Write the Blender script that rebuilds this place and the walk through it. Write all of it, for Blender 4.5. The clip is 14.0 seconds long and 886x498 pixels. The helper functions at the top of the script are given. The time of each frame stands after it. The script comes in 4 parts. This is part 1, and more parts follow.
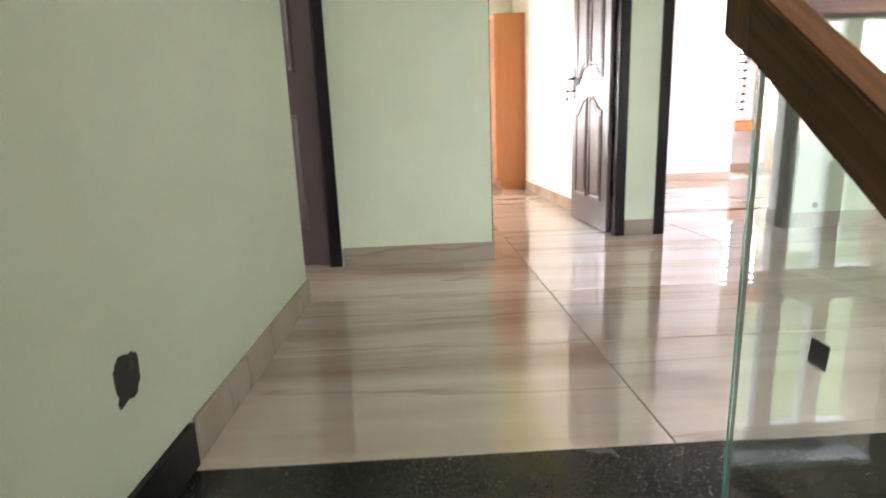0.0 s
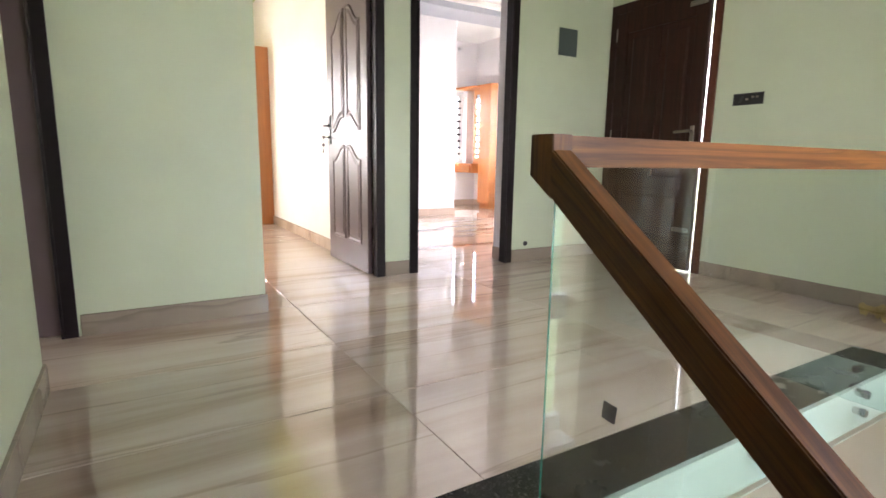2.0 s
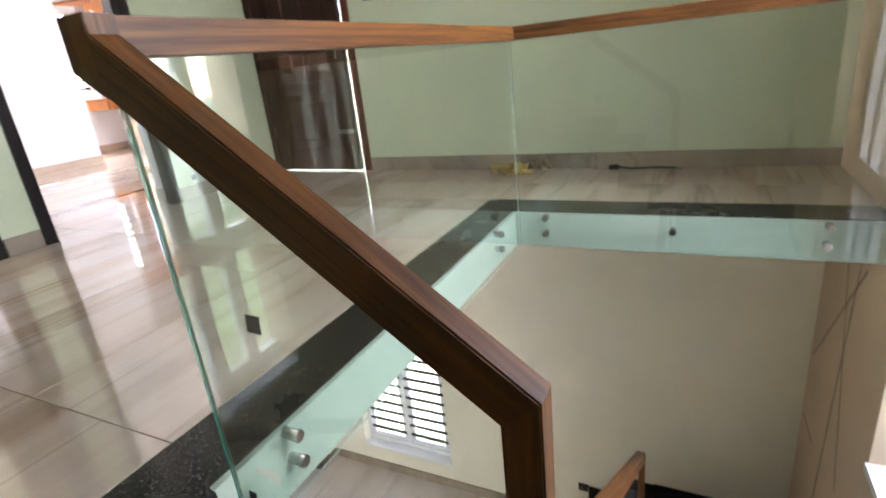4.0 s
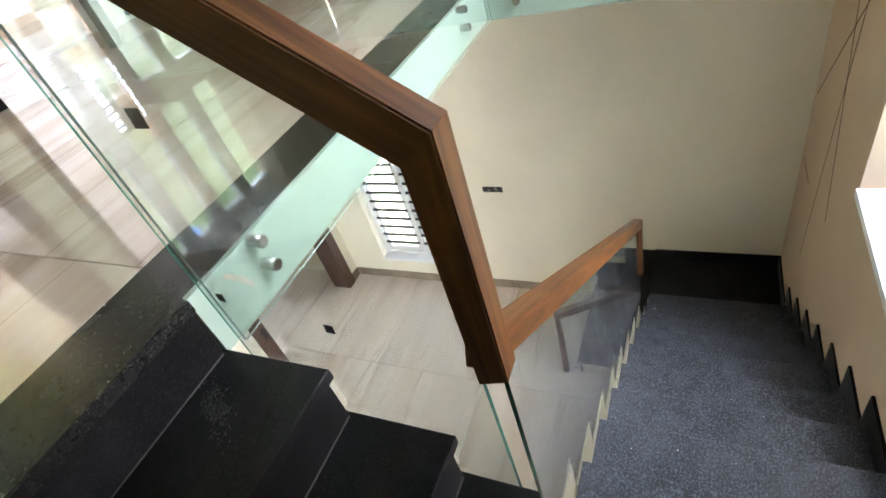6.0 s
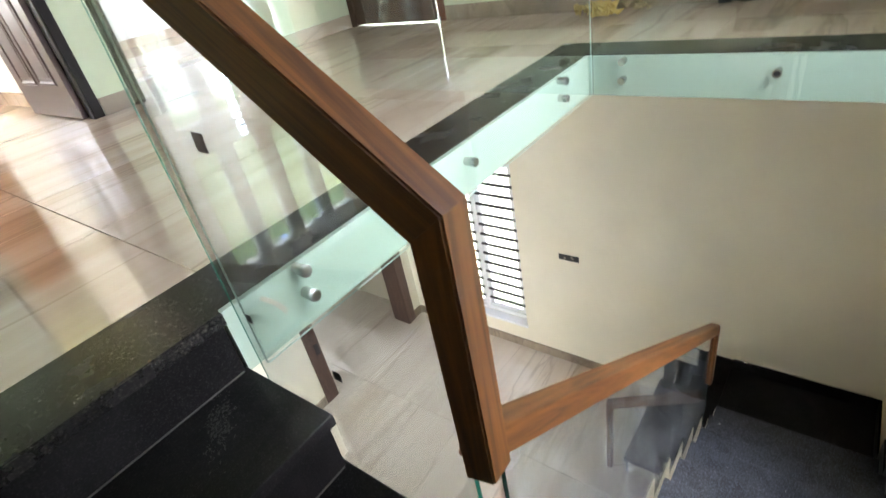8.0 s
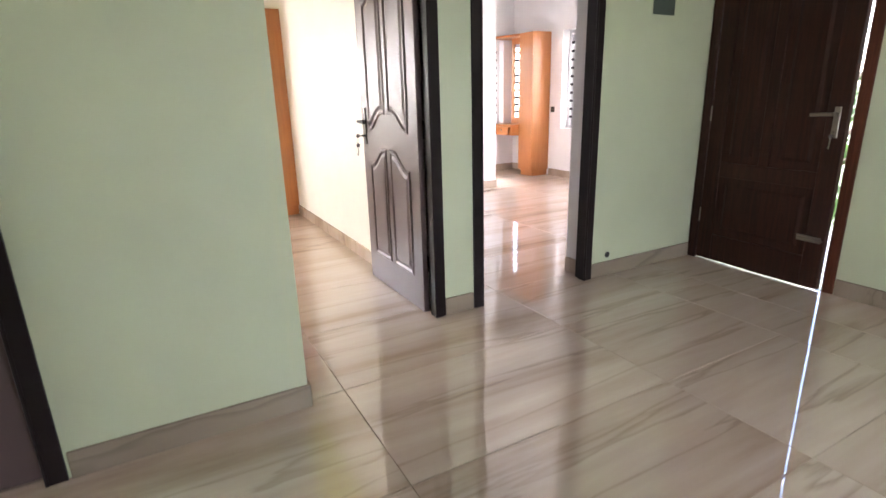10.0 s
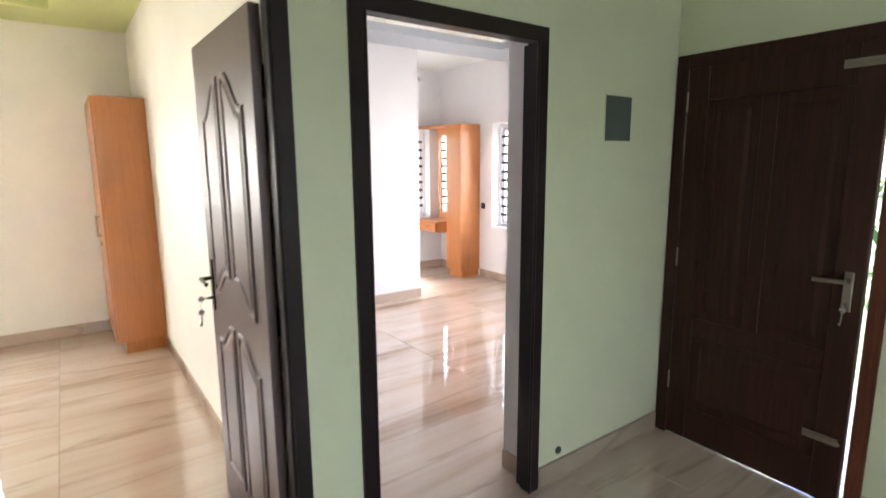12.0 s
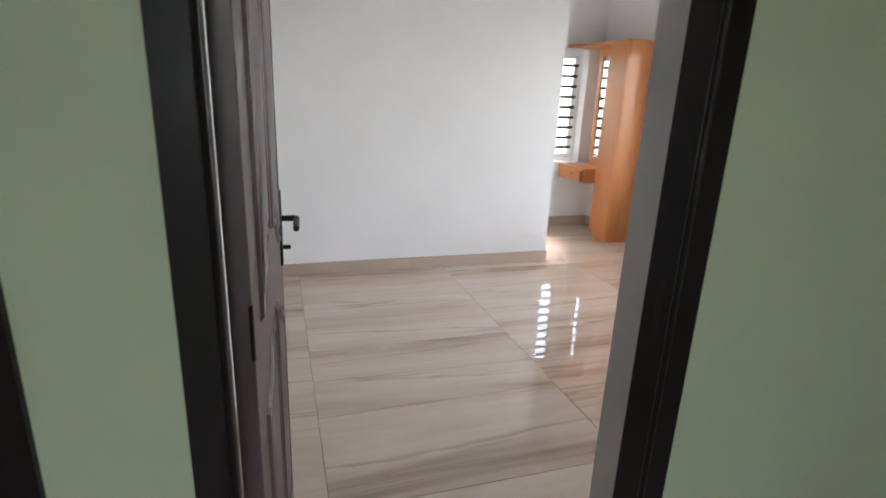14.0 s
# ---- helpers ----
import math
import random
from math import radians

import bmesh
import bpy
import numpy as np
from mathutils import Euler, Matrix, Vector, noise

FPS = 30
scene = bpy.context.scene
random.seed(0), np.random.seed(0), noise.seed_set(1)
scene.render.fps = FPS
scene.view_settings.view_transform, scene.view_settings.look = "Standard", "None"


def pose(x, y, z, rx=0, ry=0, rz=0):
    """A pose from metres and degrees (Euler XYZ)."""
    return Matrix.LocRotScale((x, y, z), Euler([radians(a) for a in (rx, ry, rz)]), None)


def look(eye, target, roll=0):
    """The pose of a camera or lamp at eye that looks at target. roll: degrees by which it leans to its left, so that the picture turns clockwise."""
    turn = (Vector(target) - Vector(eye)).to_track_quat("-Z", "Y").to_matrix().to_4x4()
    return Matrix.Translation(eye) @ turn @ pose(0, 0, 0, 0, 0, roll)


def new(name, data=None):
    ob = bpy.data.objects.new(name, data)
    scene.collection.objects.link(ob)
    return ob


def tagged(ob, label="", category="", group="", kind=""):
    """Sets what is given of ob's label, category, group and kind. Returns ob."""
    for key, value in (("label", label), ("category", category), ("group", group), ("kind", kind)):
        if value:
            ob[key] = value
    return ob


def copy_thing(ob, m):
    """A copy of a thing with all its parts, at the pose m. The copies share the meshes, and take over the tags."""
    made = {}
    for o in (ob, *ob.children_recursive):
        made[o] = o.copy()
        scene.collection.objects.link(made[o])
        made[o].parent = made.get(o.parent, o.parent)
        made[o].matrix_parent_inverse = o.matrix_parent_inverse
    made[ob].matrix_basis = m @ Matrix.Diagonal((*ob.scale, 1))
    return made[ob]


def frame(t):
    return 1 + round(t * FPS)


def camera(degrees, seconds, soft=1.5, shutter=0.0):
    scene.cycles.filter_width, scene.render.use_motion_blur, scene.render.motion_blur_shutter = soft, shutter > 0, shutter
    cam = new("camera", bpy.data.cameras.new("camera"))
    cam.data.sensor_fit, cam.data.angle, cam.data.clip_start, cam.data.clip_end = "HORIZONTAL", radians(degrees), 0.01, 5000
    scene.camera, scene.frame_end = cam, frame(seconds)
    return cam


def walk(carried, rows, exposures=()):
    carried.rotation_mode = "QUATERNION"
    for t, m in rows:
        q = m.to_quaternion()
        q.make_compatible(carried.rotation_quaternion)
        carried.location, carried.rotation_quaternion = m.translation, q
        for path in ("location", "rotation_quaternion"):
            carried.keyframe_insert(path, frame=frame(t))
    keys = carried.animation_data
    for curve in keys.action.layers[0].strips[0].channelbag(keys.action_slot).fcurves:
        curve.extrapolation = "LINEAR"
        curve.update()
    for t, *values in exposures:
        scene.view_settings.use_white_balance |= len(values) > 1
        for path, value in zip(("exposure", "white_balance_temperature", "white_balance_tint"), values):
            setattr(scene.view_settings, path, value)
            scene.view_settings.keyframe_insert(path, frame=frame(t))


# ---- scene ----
cam = camera(80.9, 14.0, 1.5, 0.3)
PATH = [
    (0, (0.323, 0.116, 0.672), (0.384, 2.071, 0.253), -2.2),
    (0.5, (0.216, 0.16, 0.806), (0.613, 2.078, 0.403), -1.7),
    (1, (0.18, 0.132, 0.822), (0.751, 2.002, 0.398), -0.9),
    (1.5, (0.111, 0.126, 0.816), (0.956, 1.897, 0.432), 0.8),
    (2, (0.11, 0.115, 0.825), (1.123, 1.806, 0.485), 0.9),
    (2.5, (0.136, 0.094, 0.83), (1.29, 1.697, 0.514), -0.3),
    (3, (0.189, 0.07, 0.821), (1.577, 1.466, 0.472), -1.8),
    (3.5, (0.244, 0.068, 0.778), (1.843, 1.179, 0.322), -3.8),
    (4, (0.268, 0.06, 0.76), (1.939, 0.928, 0.084), -6.3),
    (4.2, (0.278, 0.059, 0.732), (1.934, 0.861, -0.053), -8.0),
    (6.3, (0.357, -0.081, 0.605), (1.582, 0.836, -0.683), -21.0),
    (6.5, (0.372, -0.115, 0.599), (1.551, 0.893, -0.663), -21.7),
    (7, (0.398, -0.184, 0.599), (1.499, 1.014, -0.564), -22.0),
    (7.5, (0.421, -0.199, 0.604), (1.588, 1.0, -0.491), -17.4),
    (8, (0.42, -0.09, 0.616), (1.681, 1.053, -0.435), -11.7),
    (8.5, (0.381, 0.077, 0.678), (1.658, 1.385, -0.131), -4.1),
    (9, (0.261, 0.389, 0.777), (1.322, 1.959, 0.138), -1.5),
    (9.2, (0.25, 0.54, 0.864), (1.164, 2.216, 0.268), -1.5),
    (11.3, (0.605, 1.492, 1.512), (1.62, 3.14, 1.006), -0.2),
    (11.5, (0.702, 1.589, 1.506), (1.791, 3.193, 1.016), -0.2),
    (12, (1.021, 1.819, 1.579), (2.177, 3.416, 1.247), -0.4),
    (12.5, (1.319, 1.95, 1.657), (2.404, 3.622, 1.5), -1.0),
    (13, (1.481, 2.11, 1.645), (2.455, 3.85, 1.493), -0.0),
    (13.5, (1.727, 2.428, 1.555), (2.569, 4.194, 1.142), 2.4),
    (14, (1.962, 2.665, 1.441), (2.553, 4.492, 0.883), 2.4),
]
EXPOSURES = [(0, 4.12, 6700, 22), (1, 4.05, 6700, 22), (3, 3.95, 6700, 22), (4.2, 4.0, 6600, 19), (6.5, 4.38, 6600, 15), (8.5, 4.25, 6600, 16), (9.2, 3.92, 6700, 23), (11.3, 3.66, 6600, 18), (12.5, 3.5, 6600, 16), (13, 3.3, 6600, 14), (13.5, 2.84, 6400, 9), (14, 2.7, 6400, 9)]
walk(cam, [(t, look(eye, target, roll)) for t, eye, target, roll in PATH], EXPOSURES)

# ---------------------------------------------------------------- light
world = bpy.data.worlds.new("sky")
scene.world = world
world.use_nodes = True
wn = world.node_tree
sky = wn.nodes.new("ShaderNodeTexSky")
sky.sky_type, sky.sun_disc = "NISHITA", False
sky.sun_elevation, sky.sun_rotation = radians(48), radians(150)
wn.links.new(sky.outputs[0], wn.nodes["Background"].inputs[0])
wn.nodes["Background"].inputs[1].default_value = 0.15
sun = new("sun", bpy.data.lights.new("sun", "SUN"))
sun.data.energy, sun.data.angle, sun.data.color = 3.4, radians(12), (1, 0.96, 0.9)
sun.matrix_world = pose(0, 0, 20, 42, 0, 150)


def window_light(name, at, aim, w, h, power, color):
    """Daylight that comes in through one window opening, known or added out of view."""
    ob = new(name, bpy.data.lights.new(name, "AREA"))
    ob.data.shape, ob.data.size, ob.data.size_y = "RECTANGLE", w, h
    ob.data.energy, ob.data.color = power, color
    ob.matrix_world = look(at, aim)
    return ob


window_light("daylight_stair", (1.95, -1.75, 2.55), (2.0, 0.0, -0.6), 1.3, 1.3, 11, (0.80, 0.90, 1.0))
window_light("daylight_stair_level", (1.88, -0.96, 1.12), (1.88, 2.0, 1.12), 1.2, 2.2, 2.2, (0.90, 0.96, 1.0))
window_light("daylight_stair_high", (1.25, -1.9, 1.95), (3.75, 1.2, 0.5), 1.3, 1.0, 5.0, (1.0, 0.99, 0.97))
window_light("daylight_dressing", (4.95, 8.46, 1.4), (4.95, 6, 1.3), 1.0, 1.35, 1.15, (1.0, 0.98, 0.99))
window_light("daylight_bedroom", (6.20, 5.75, 1.55), (4.2, 5.75, 0.5), 2.6, 1.4, 12.5, (1.0, 0.98, 0.99))
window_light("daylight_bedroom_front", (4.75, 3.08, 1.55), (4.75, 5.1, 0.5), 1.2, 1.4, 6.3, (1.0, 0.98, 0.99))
window_light("daylight_bedroom_west", (-0.95, 8.20, 1.55), (-0.95, 6.2, 0.5), 2.5, 1.4, 20, (1.0, 0.98, 0.94))
window_light("daylight_lower", (4.03, 2.5, -2.0), (1.5, 2.5, -2.2), 1.0, 1.8, 0.9, (1, 0.99, 0.97))
# added fill that brightens the lower storey; its window is assumed, out of view
window_light("daylight_lower_west", (-3.25, 2.6, -1.9), (0.0, 2.2, -2.4), 2.6, 1.6, 26, (1, 0.99, 0.95))

# added fill for the far lower room, where no window is known
window_light("daylight_lower_far", (4.15, 5.65, -1.7), (2.0, 5.0, -3.0), 2.4, 1.4, 4, (1, 0.99, 0.96))
# added light for the bright passage floor; its real source is unknown
window_light("daylight_passage", (-2.95, 2.6, 1.25), (-1.0, 2.6, 0.5), 0.5, 1.6, 3.0, (1, 0.99, 0.97))

# ---------------------------------------------------------------- materials
def material(name, color, rough=0.5, metal=0.0, coat=0.0):
    m = bpy.data.materials.new(name)
    m.use_nodes = True
    b = m.node_tree.nodes["Principled BSDF"]
    b.inputs["Base Color"].default_value = (*color, 1)
    b.inputs["Roughness"].default_value, b.inputs["Metallic"].default_value = rough, metal
    b.inputs["Coat Weight"].default_value = coat
    b.inputs["Coat Roughness"].default_value = 0.05
    return m


def nodes(m):
    t = m.node_tree
    return t, t.nodes["Principled BSDF"], t.nodes.new, t.links.new


def mapped(m, scale=(1, 1, 1), turn=(0, 0, 0), shift=False):
    """Object coordinates in metres, scaled; shift moves the pattern on for every piece."""
    t, b, add, link = nodes(m)
    co, mp = add("ShaderNodeTexCoord"), add("ShaderNodeMapping")
    mp.inputs["Scale"].default_value, mp.inputs["Rotation"].default_value = scale, [radians(a) for a in turn]
    link(co.outputs["Object"], mp.inputs["Vector"])
    if shift:
        info, mul = add("ShaderNodeObjectInfo"), add("ShaderNodeMath")
        mul.operation = "MULTIPLY"
        mul.inputs[1].default_value = 37.0
        link(info.outputs["Random"], mul.inputs[0])
        link(mul.outputs[0], mp.inputs["Location"])
    return mp.outputs[0]


def noise_of(m, vec, scale, detail=4.0, rough=0.55, distort=0.0):
    t, b, add, link = nodes(m)
    n = add("ShaderNodeTexNoise")
    n.inputs["Scale"].default_value, n.inputs["Detail"].default_value = scale, detail
    n.inputs["Roughness"].default_value, n.inputs["Distortion"].default_value = rough, distort
    link(vec, n.inputs["Vector"])
    return n.outputs["Fac"]


def ramp(m, fac, *stops):
    t, b, add, link = nodes(m)
    r = add("ShaderNodeValToRGB")
    while len(r.color_ramp.elements) < len(stops):
        r.color_ramp.elements.new(0.5)
    for e, (p, c) in zip(r.color_ramp.elements, stops):
        e.position, e.color = p, ((*c, 1) if len(c) == 3 else c)
    link(fac, r.inputs[0])
    return r.outputs[0]


def mix(m, fac, a, b2, blend="MIX"):
    t, b, add, link = nodes(m)
    x = add("ShaderNodeMix")
    x.data_type, x.blend_type = "RGBA", blend
    for socket, v in ((x.inputs["Factor"], fac), (x.inputs["A"], a), (x.inputs["B"], b2)):
        if isinstance(v, (int, float)):
            socket.default_value = v
        elif isinstance(v, tuple):
            socket.default_value = (*v, 1)
        else:
            link(v, socket)
    return x.outputs["Result"]


def bump(m, fac, strength, dist=0.002):
    t, b, add, link = nodes(m)
    n = add("ShaderNodeBump")
    n.inputs["Strength"].default_value, n.inputs["Distance"].default_value = strength, dist
    link(fac, n.inputs["Height"])
    link(n.outputs[0], b.inputs["Normal"])


def base(m, out):
    m.node_tree.links.new(out, m.node_tree.nodes["Principled BSDF"].inputs["Base Color"])


def paint(name, color, dirt=0.06, rough=0.55, grain=0.12):
    """Rolled emulsion paint: faint blotches and roller grain."""
    m = material(name, color, rough)
    v = mapped(m)
    n = noise_of(m, v, 1.6, 3)
    k = tuple(c * (1 - dirt) for c in color)
    k2 = tuple(min(1, c * (1 + dirt * 0.5)) for c in color)
    base(m, ramp(m, n, (0.3, k), (0.7, k2)))
    bump(m, noise_of(m, v, 420, 2), grain, 0.001)
    return m


def wood(name, dark, light, along="x", rough=0.35, coat=0.2, fine=1.0, line=0.35, swirl=1.0):
    m = material(name, light, rough, 0, coat)
    s = {"x": (1.2, 22, 22), "y": (22, 1.2, 22), "z": (22, 22, 1.2)}[along]
    v = mapped(m, tuple(a * fine for a in s), (0, 0, 0), True)
    n = noise_of(m, v, 1.6, 6, 0.60, swirl)
    v2 = mapped(m, tuple(a * fine * 6 for a in s), (0, 0, 0), True)
    n2 = noise_of(m, v2, 2.0, 3, 0.6)
    c = ramp(m, n, (0.32, dark), (0.68, light))
    c = mix(m, ramp(m, n2, (0.42, (0, 0, 0)), (0.62, (line, line, line))), c, tuple(a * 0.55 for a in dark))
    base(m, c)
    bump(m, n2, 0.06, 0.001)
    return m


M_HALL = paint("hall_paint", (0.545, 0.60, 0.418))
M_MINT = paint("mint_paint", (0.37, 0.46, 0.375), 0.04)
M_CREAM = paint("cream_paint", (0.83, 0.81, 0.735))
M_WHITE = paint("white_paint", (0.80, 0.79, 0.79), 0.03)
M_LOWER = paint("lower_paint", (0.79, 0.745, 0.61))
M_LIME = paint("lime_paint", (0.62, 0.68, 0.28), 0.04)
M_CEIL = paint("ceiling_paint", (0.80, 0.81, 0.78), 0.03)
M_GREYBLUE = paint("grey_blue_paint", (0.42, 0.45, 0.49), 0.03)
M_BEIGE = paint("beige_primer", (0.60, 0.45, 0.30), 0.08)


def tile_material(name, pale, mid, dark, ior=2.4, rough=0.0):
    m = material(name, mid, rough)
    m.node_tree.nodes["Principled BSDF"].inputs["IOR"].default_value = ior
    v = mapped(m, (0.30, 2.6, 1), (0, 0, 14), True)
    n = noise_of(m, v, 1.1, 7, 0.58, 0.5)
    c = ramp(m, n, (0.30, dark), (0.44, mid), (0.58, pale), (0.80, mid))
    v2 = mapped(m, (0.16, 2.0, 1), (0, 0, 11), True)
    n2 = noise_of(m, v2, 1.5, 5, 0.5, 0.35)
    vein = ramp(m, n2, (0.478, (0, 0, 0)), (0.5, (0.42, 0.42, 0.42)), (0.507, (0, 0, 0)))
    c = mix(m, vein, c, tuple(a * 0.6 for a in dark))
    v4 = mapped(m, (1.2, 14, 1), (0, 0, 13), True)
    fine = ramp(m, noise_of(m, v4, 1.6, 5, 0.6, 0.3), (0.40, (0, 0, 0)), (0.70, (0.14, 0.14, 0.14)))
    c = mix(m, fine, c, dark)
    base(m, c)
    v3 = mapped(m, (1, 1, 1))
    bump(m, noise_of(m, v3, 1.5, 1), 0.0006, 0.004)
    return m


M_TILE = tile_material("floor_tile", (0.57, 0.465, 0.385), (0.50, 0.39, 0.315), (0.31, 0.215, 0.155))
M_TILE_LOW = tile_material("lower_tile", (0.66, 0.59, 0.51), (0.60, 0.53, 0.45), (0.52, 0.44, 0.36), 1.5, 0.06)
M_SKIRT = tile_material("skirting_tile", (0.36, 0.30, 0.23), (0.30, 0.245, 0.185), (0.22, 0.175, 0.13), 1.5, 0.15)
M_SKIRT_PALE = tile_material("pale_skirting_tile", (0.50, 0.40, 0.32), (0.45, 0.35, 0.27), (0.36, 0.27, 0.20), 1.5, 0.15)
M_GROUT = paint("grout", (0.12, 0.10, 0.08))


def granite(name, rough=0.22):
    m = material(name, (0.02, 0.02, 0.022), rough)
    m.node_tree.nodes["Principled BSDF"].inputs["Specular IOR Level"].default_value = 0.15
    v = mapped(m, (1, 1, 1), (0, 0, 0), True)
    c = ramp(m, noise_of(m, v, 260, 3, 0.7), (0.46, (0.0065, 0.006, 0.0062)), (0.60, (0.014, 0.0135, 0.0135)), (0.74, (0.042, 0.040, 0.040)))
    dust = ramp(m, noise_of(m, v, 3.5, 6, 0.65, 0.6), (0.46, (0, 0, 0)), (0.85, (0.12, 0.12, 0.12)))
    base(m, mix(m, dust, c, (0.16, 0.155, 0.15)))
    t, b, add, link = nodes(m)
    link(ramp(m, noise_of(m, v, 7, 5), (0.35, (rough + 0.06,) * 3), (0.75, (rough + 0.14,) * 3)), b.inputs["Roughness"])
    bump(m, noise_of(m, v, 300, 2), 0.10, 0.001)
    return m


M_GRANITE = granite("black_granite")


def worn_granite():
    """Leather-finished border stone: glossier than the treads, with a fine worn grit."""
    m = granite("worn_granite", 0.16)
    t, b, add, link = nodes(m)
    b.inputs["Specular IOR Level"].default_value = 0.38
    v = mapped(m)
    grit = ramp(m, noise_of(m, v, 130, 3, 0.7), (0.42, (0.008, 0.008, 0.008)), (0.58, (0.022, 0.021, 0.019)), (0.72, (0.075, 0.07, 0.062)))
    base(m, grit)
    bump(m, noise_of(m, v, 120, 3, 0.65), 0.12, 0.001)
    return m


M_BORDER = worn_granite()


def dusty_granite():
    """Granite treads with dust and pale plaster flecks, coloured lighter and bluer for the window light on them."""
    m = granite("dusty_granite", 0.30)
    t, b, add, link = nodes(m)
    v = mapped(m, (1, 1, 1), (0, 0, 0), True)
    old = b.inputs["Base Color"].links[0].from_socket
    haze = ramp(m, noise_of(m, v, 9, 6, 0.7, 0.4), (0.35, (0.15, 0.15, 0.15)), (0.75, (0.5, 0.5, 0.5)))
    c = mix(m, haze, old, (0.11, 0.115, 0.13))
    # bluish grain puts the stair window's light into the stone colour
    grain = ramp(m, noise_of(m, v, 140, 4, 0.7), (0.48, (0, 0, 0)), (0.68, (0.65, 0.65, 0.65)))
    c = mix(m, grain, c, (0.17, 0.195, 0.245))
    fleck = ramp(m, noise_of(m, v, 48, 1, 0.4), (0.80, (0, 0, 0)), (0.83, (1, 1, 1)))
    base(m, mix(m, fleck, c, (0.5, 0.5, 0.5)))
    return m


M_DUSTY_LIT = dusty_granite()
M_TEAK = wood("teak", (0.055, 0.019, 0.0065), (0.20, 0.078, 0.020), "x", 0.42, 0.0, 0.62, 0.16, 2.6)
M_TEAK_Y = wood("teak_y", (0.055, 0.019, 0.0065), (0.20, 0.078, 0.020), "y", 0.42, 0.0, 0.62, 0.16, 2.6)
M_TEAK_Z = wood("teak_z", (0.055, 0.019, 0.0065), (0.20, 0.078, 0.020), "z", 0.42, 0.0, 0.62, 0.16, 2.6)
for teak in (M_TEAK, M_TEAK_Y, M_TEAK_Z):
    teak.node_tree.nodes["Principled BSDF"].inputs["Specular IOR Level"].default_value = 0.3
M_LAMINATE = wood("orange_laminate", (0.43, 0.155, 0.042), (0.50, 0.19, 0.056), "z", 0.35, 0.15, 0.8, 0.12)
M_DOORWOOD = wood("dark_door_wood", (0.018, 0.005, 0.003), (0.046, 0.013, 0.0065), "z", 0.5, 0.0)
# lighter, redder copy of the door wood, with daylight put into its colour
M_LITJAMB = wood("lit_jamb_wood", (0.06, 0.014, 0.006), (0.13, 0.034, 0.014), "z", 0.5, 0.0)
for dw in (M_DOORWOOD, M_LITJAMB):
    dw.node_tree.nodes["Principled BSDF"].inputs["Specular IOR Level"].default_value = 0.25
M_GFRAME = wood("brown_frame_wood", (0.07, 0.035, 0.025), (0.13, 0.07, 0.05), "z", 0.45)
M_FRAME = paint("dark_frame_paint", (0.013, 0.008, 0.0085), 0.15, 0.40, 0.04)
M_FRAME.node_tree.nodes["Principled BSDF"].inputs["Specular IOR Level"].default_value = 0.22
M_LEAF = paint("purple_brown_paint", (0.098, 0.066, 0.064), 0.08, 0.36, 0.05)
M_STEEL = material("brushed_steel", (0.55, 0.55, 0.54), 0.22, 1)
M_BLACKMETAL = material("black_handle_metal", (0.02, 0.018, 0.016), 0.35, 0.6)
M_UPVC = material("white_frame", (0.78, 0.79, 0.80), 0.35)
M_BAR = material("grille_bar", (0.035, 0.035, 0.04), 0.45, 0.3)
M_BOX = paint("metal_box", (0.045, 0.045, 0.045), 0.4, 0.6)
# black of tape, cable and lock; in holes it paints the shade inside
M_FLATBLACK = material("black_and_hollow_shade", (0.012, 0.012, 0.012), 0.5)
M_SLATE = paint("panel_cover", (0.07, 0.092, 0.08), 0.2, 0.5)
M_MIRROR = material("mirror", (0.9, 0.92, 0.92), 0.01, 1)
M_BRASS = material("satin_nickel", (0.30, 0.27, 0.23), 0.34, 1)
M_LINE = material("brown_line", (0.10, 0.045, 0.02), 0.7)


def glass(name, tint):
    m = material(name, tint, 0.0)
    b = m.node_tree.nodes["Principled BSDF"]
    b.inputs["Transmission Weight"].default_value, b.inputs["IOR"].default_value = 1.0, 1.56
    return m


M_GLASS = glass("clear_glass", (0.93, 0.975, 0.955))


def dusty_glass():
    """Clear glass under streaks of building dust."""
    m = glass("dusty_glass", (0.93, 0.975, 0.955))
    t, b, add, link = nodes(m)
    v = mapped(m, (2.2, 1, 1.0), (0, 35, 0))
    streak = ramp(m, noise_of(m, v, 6.0, 7, 0.68, 0.6), (0.46, (1, 1, 1)), (0.80, (0.86, 0.86, 0.86)))
    link(streak, b.inputs["Transmission Weight"])
    return m


M_DUSTYGLASS = dusty_glass()
M_GEDGE = material("green_glass_edge", (0.01, 0.10, 0.065), 0.12)
# lighter copy of the edge colour, painting the highlight on one pane's edge
M_GEDGE_LIT = material("lit_glass_edge", (0.50, 0.66, 0.60), 0.15)
M_PANE = glass("window_glass", (0.97, 0.98, 0.98))

# ---------------------------------------------------------------- mesh helpers
def part(name, bm, mat, parent, label=""):
    """Links a bmesh as one mesh object under a thing or a part."""
    me = bpy.data.meshes.new(name)
    bmesh.ops.recalc_face_normals(bm, faces=bm.faces)
    bm.to_mesh(me)
    bm.free()
    for m in (mat if isinstance(mat, (list, tuple)) else [mat]):
        me.materials.append(m)
    ob = new(name, me)
    ob.parent = parent
    if label:
        ob["label"] = label
    return ob


def thing(name, label, category, group="", at=(0, 0, 0), kind=""):
    ob = new(name)
    ob.location = at
    ob.empty_display_size = 0.1
    return tagged(ob, label, category, group, kind)


def setting(name, bm, mat, label, category=""):
    return tagged(part(name, bm, mat, None), label, category or name.split("_")[0], "", "structure")


def smooth(ob):
    for p in ob.data.polygons:
        p.use_smooth = True
    return ob


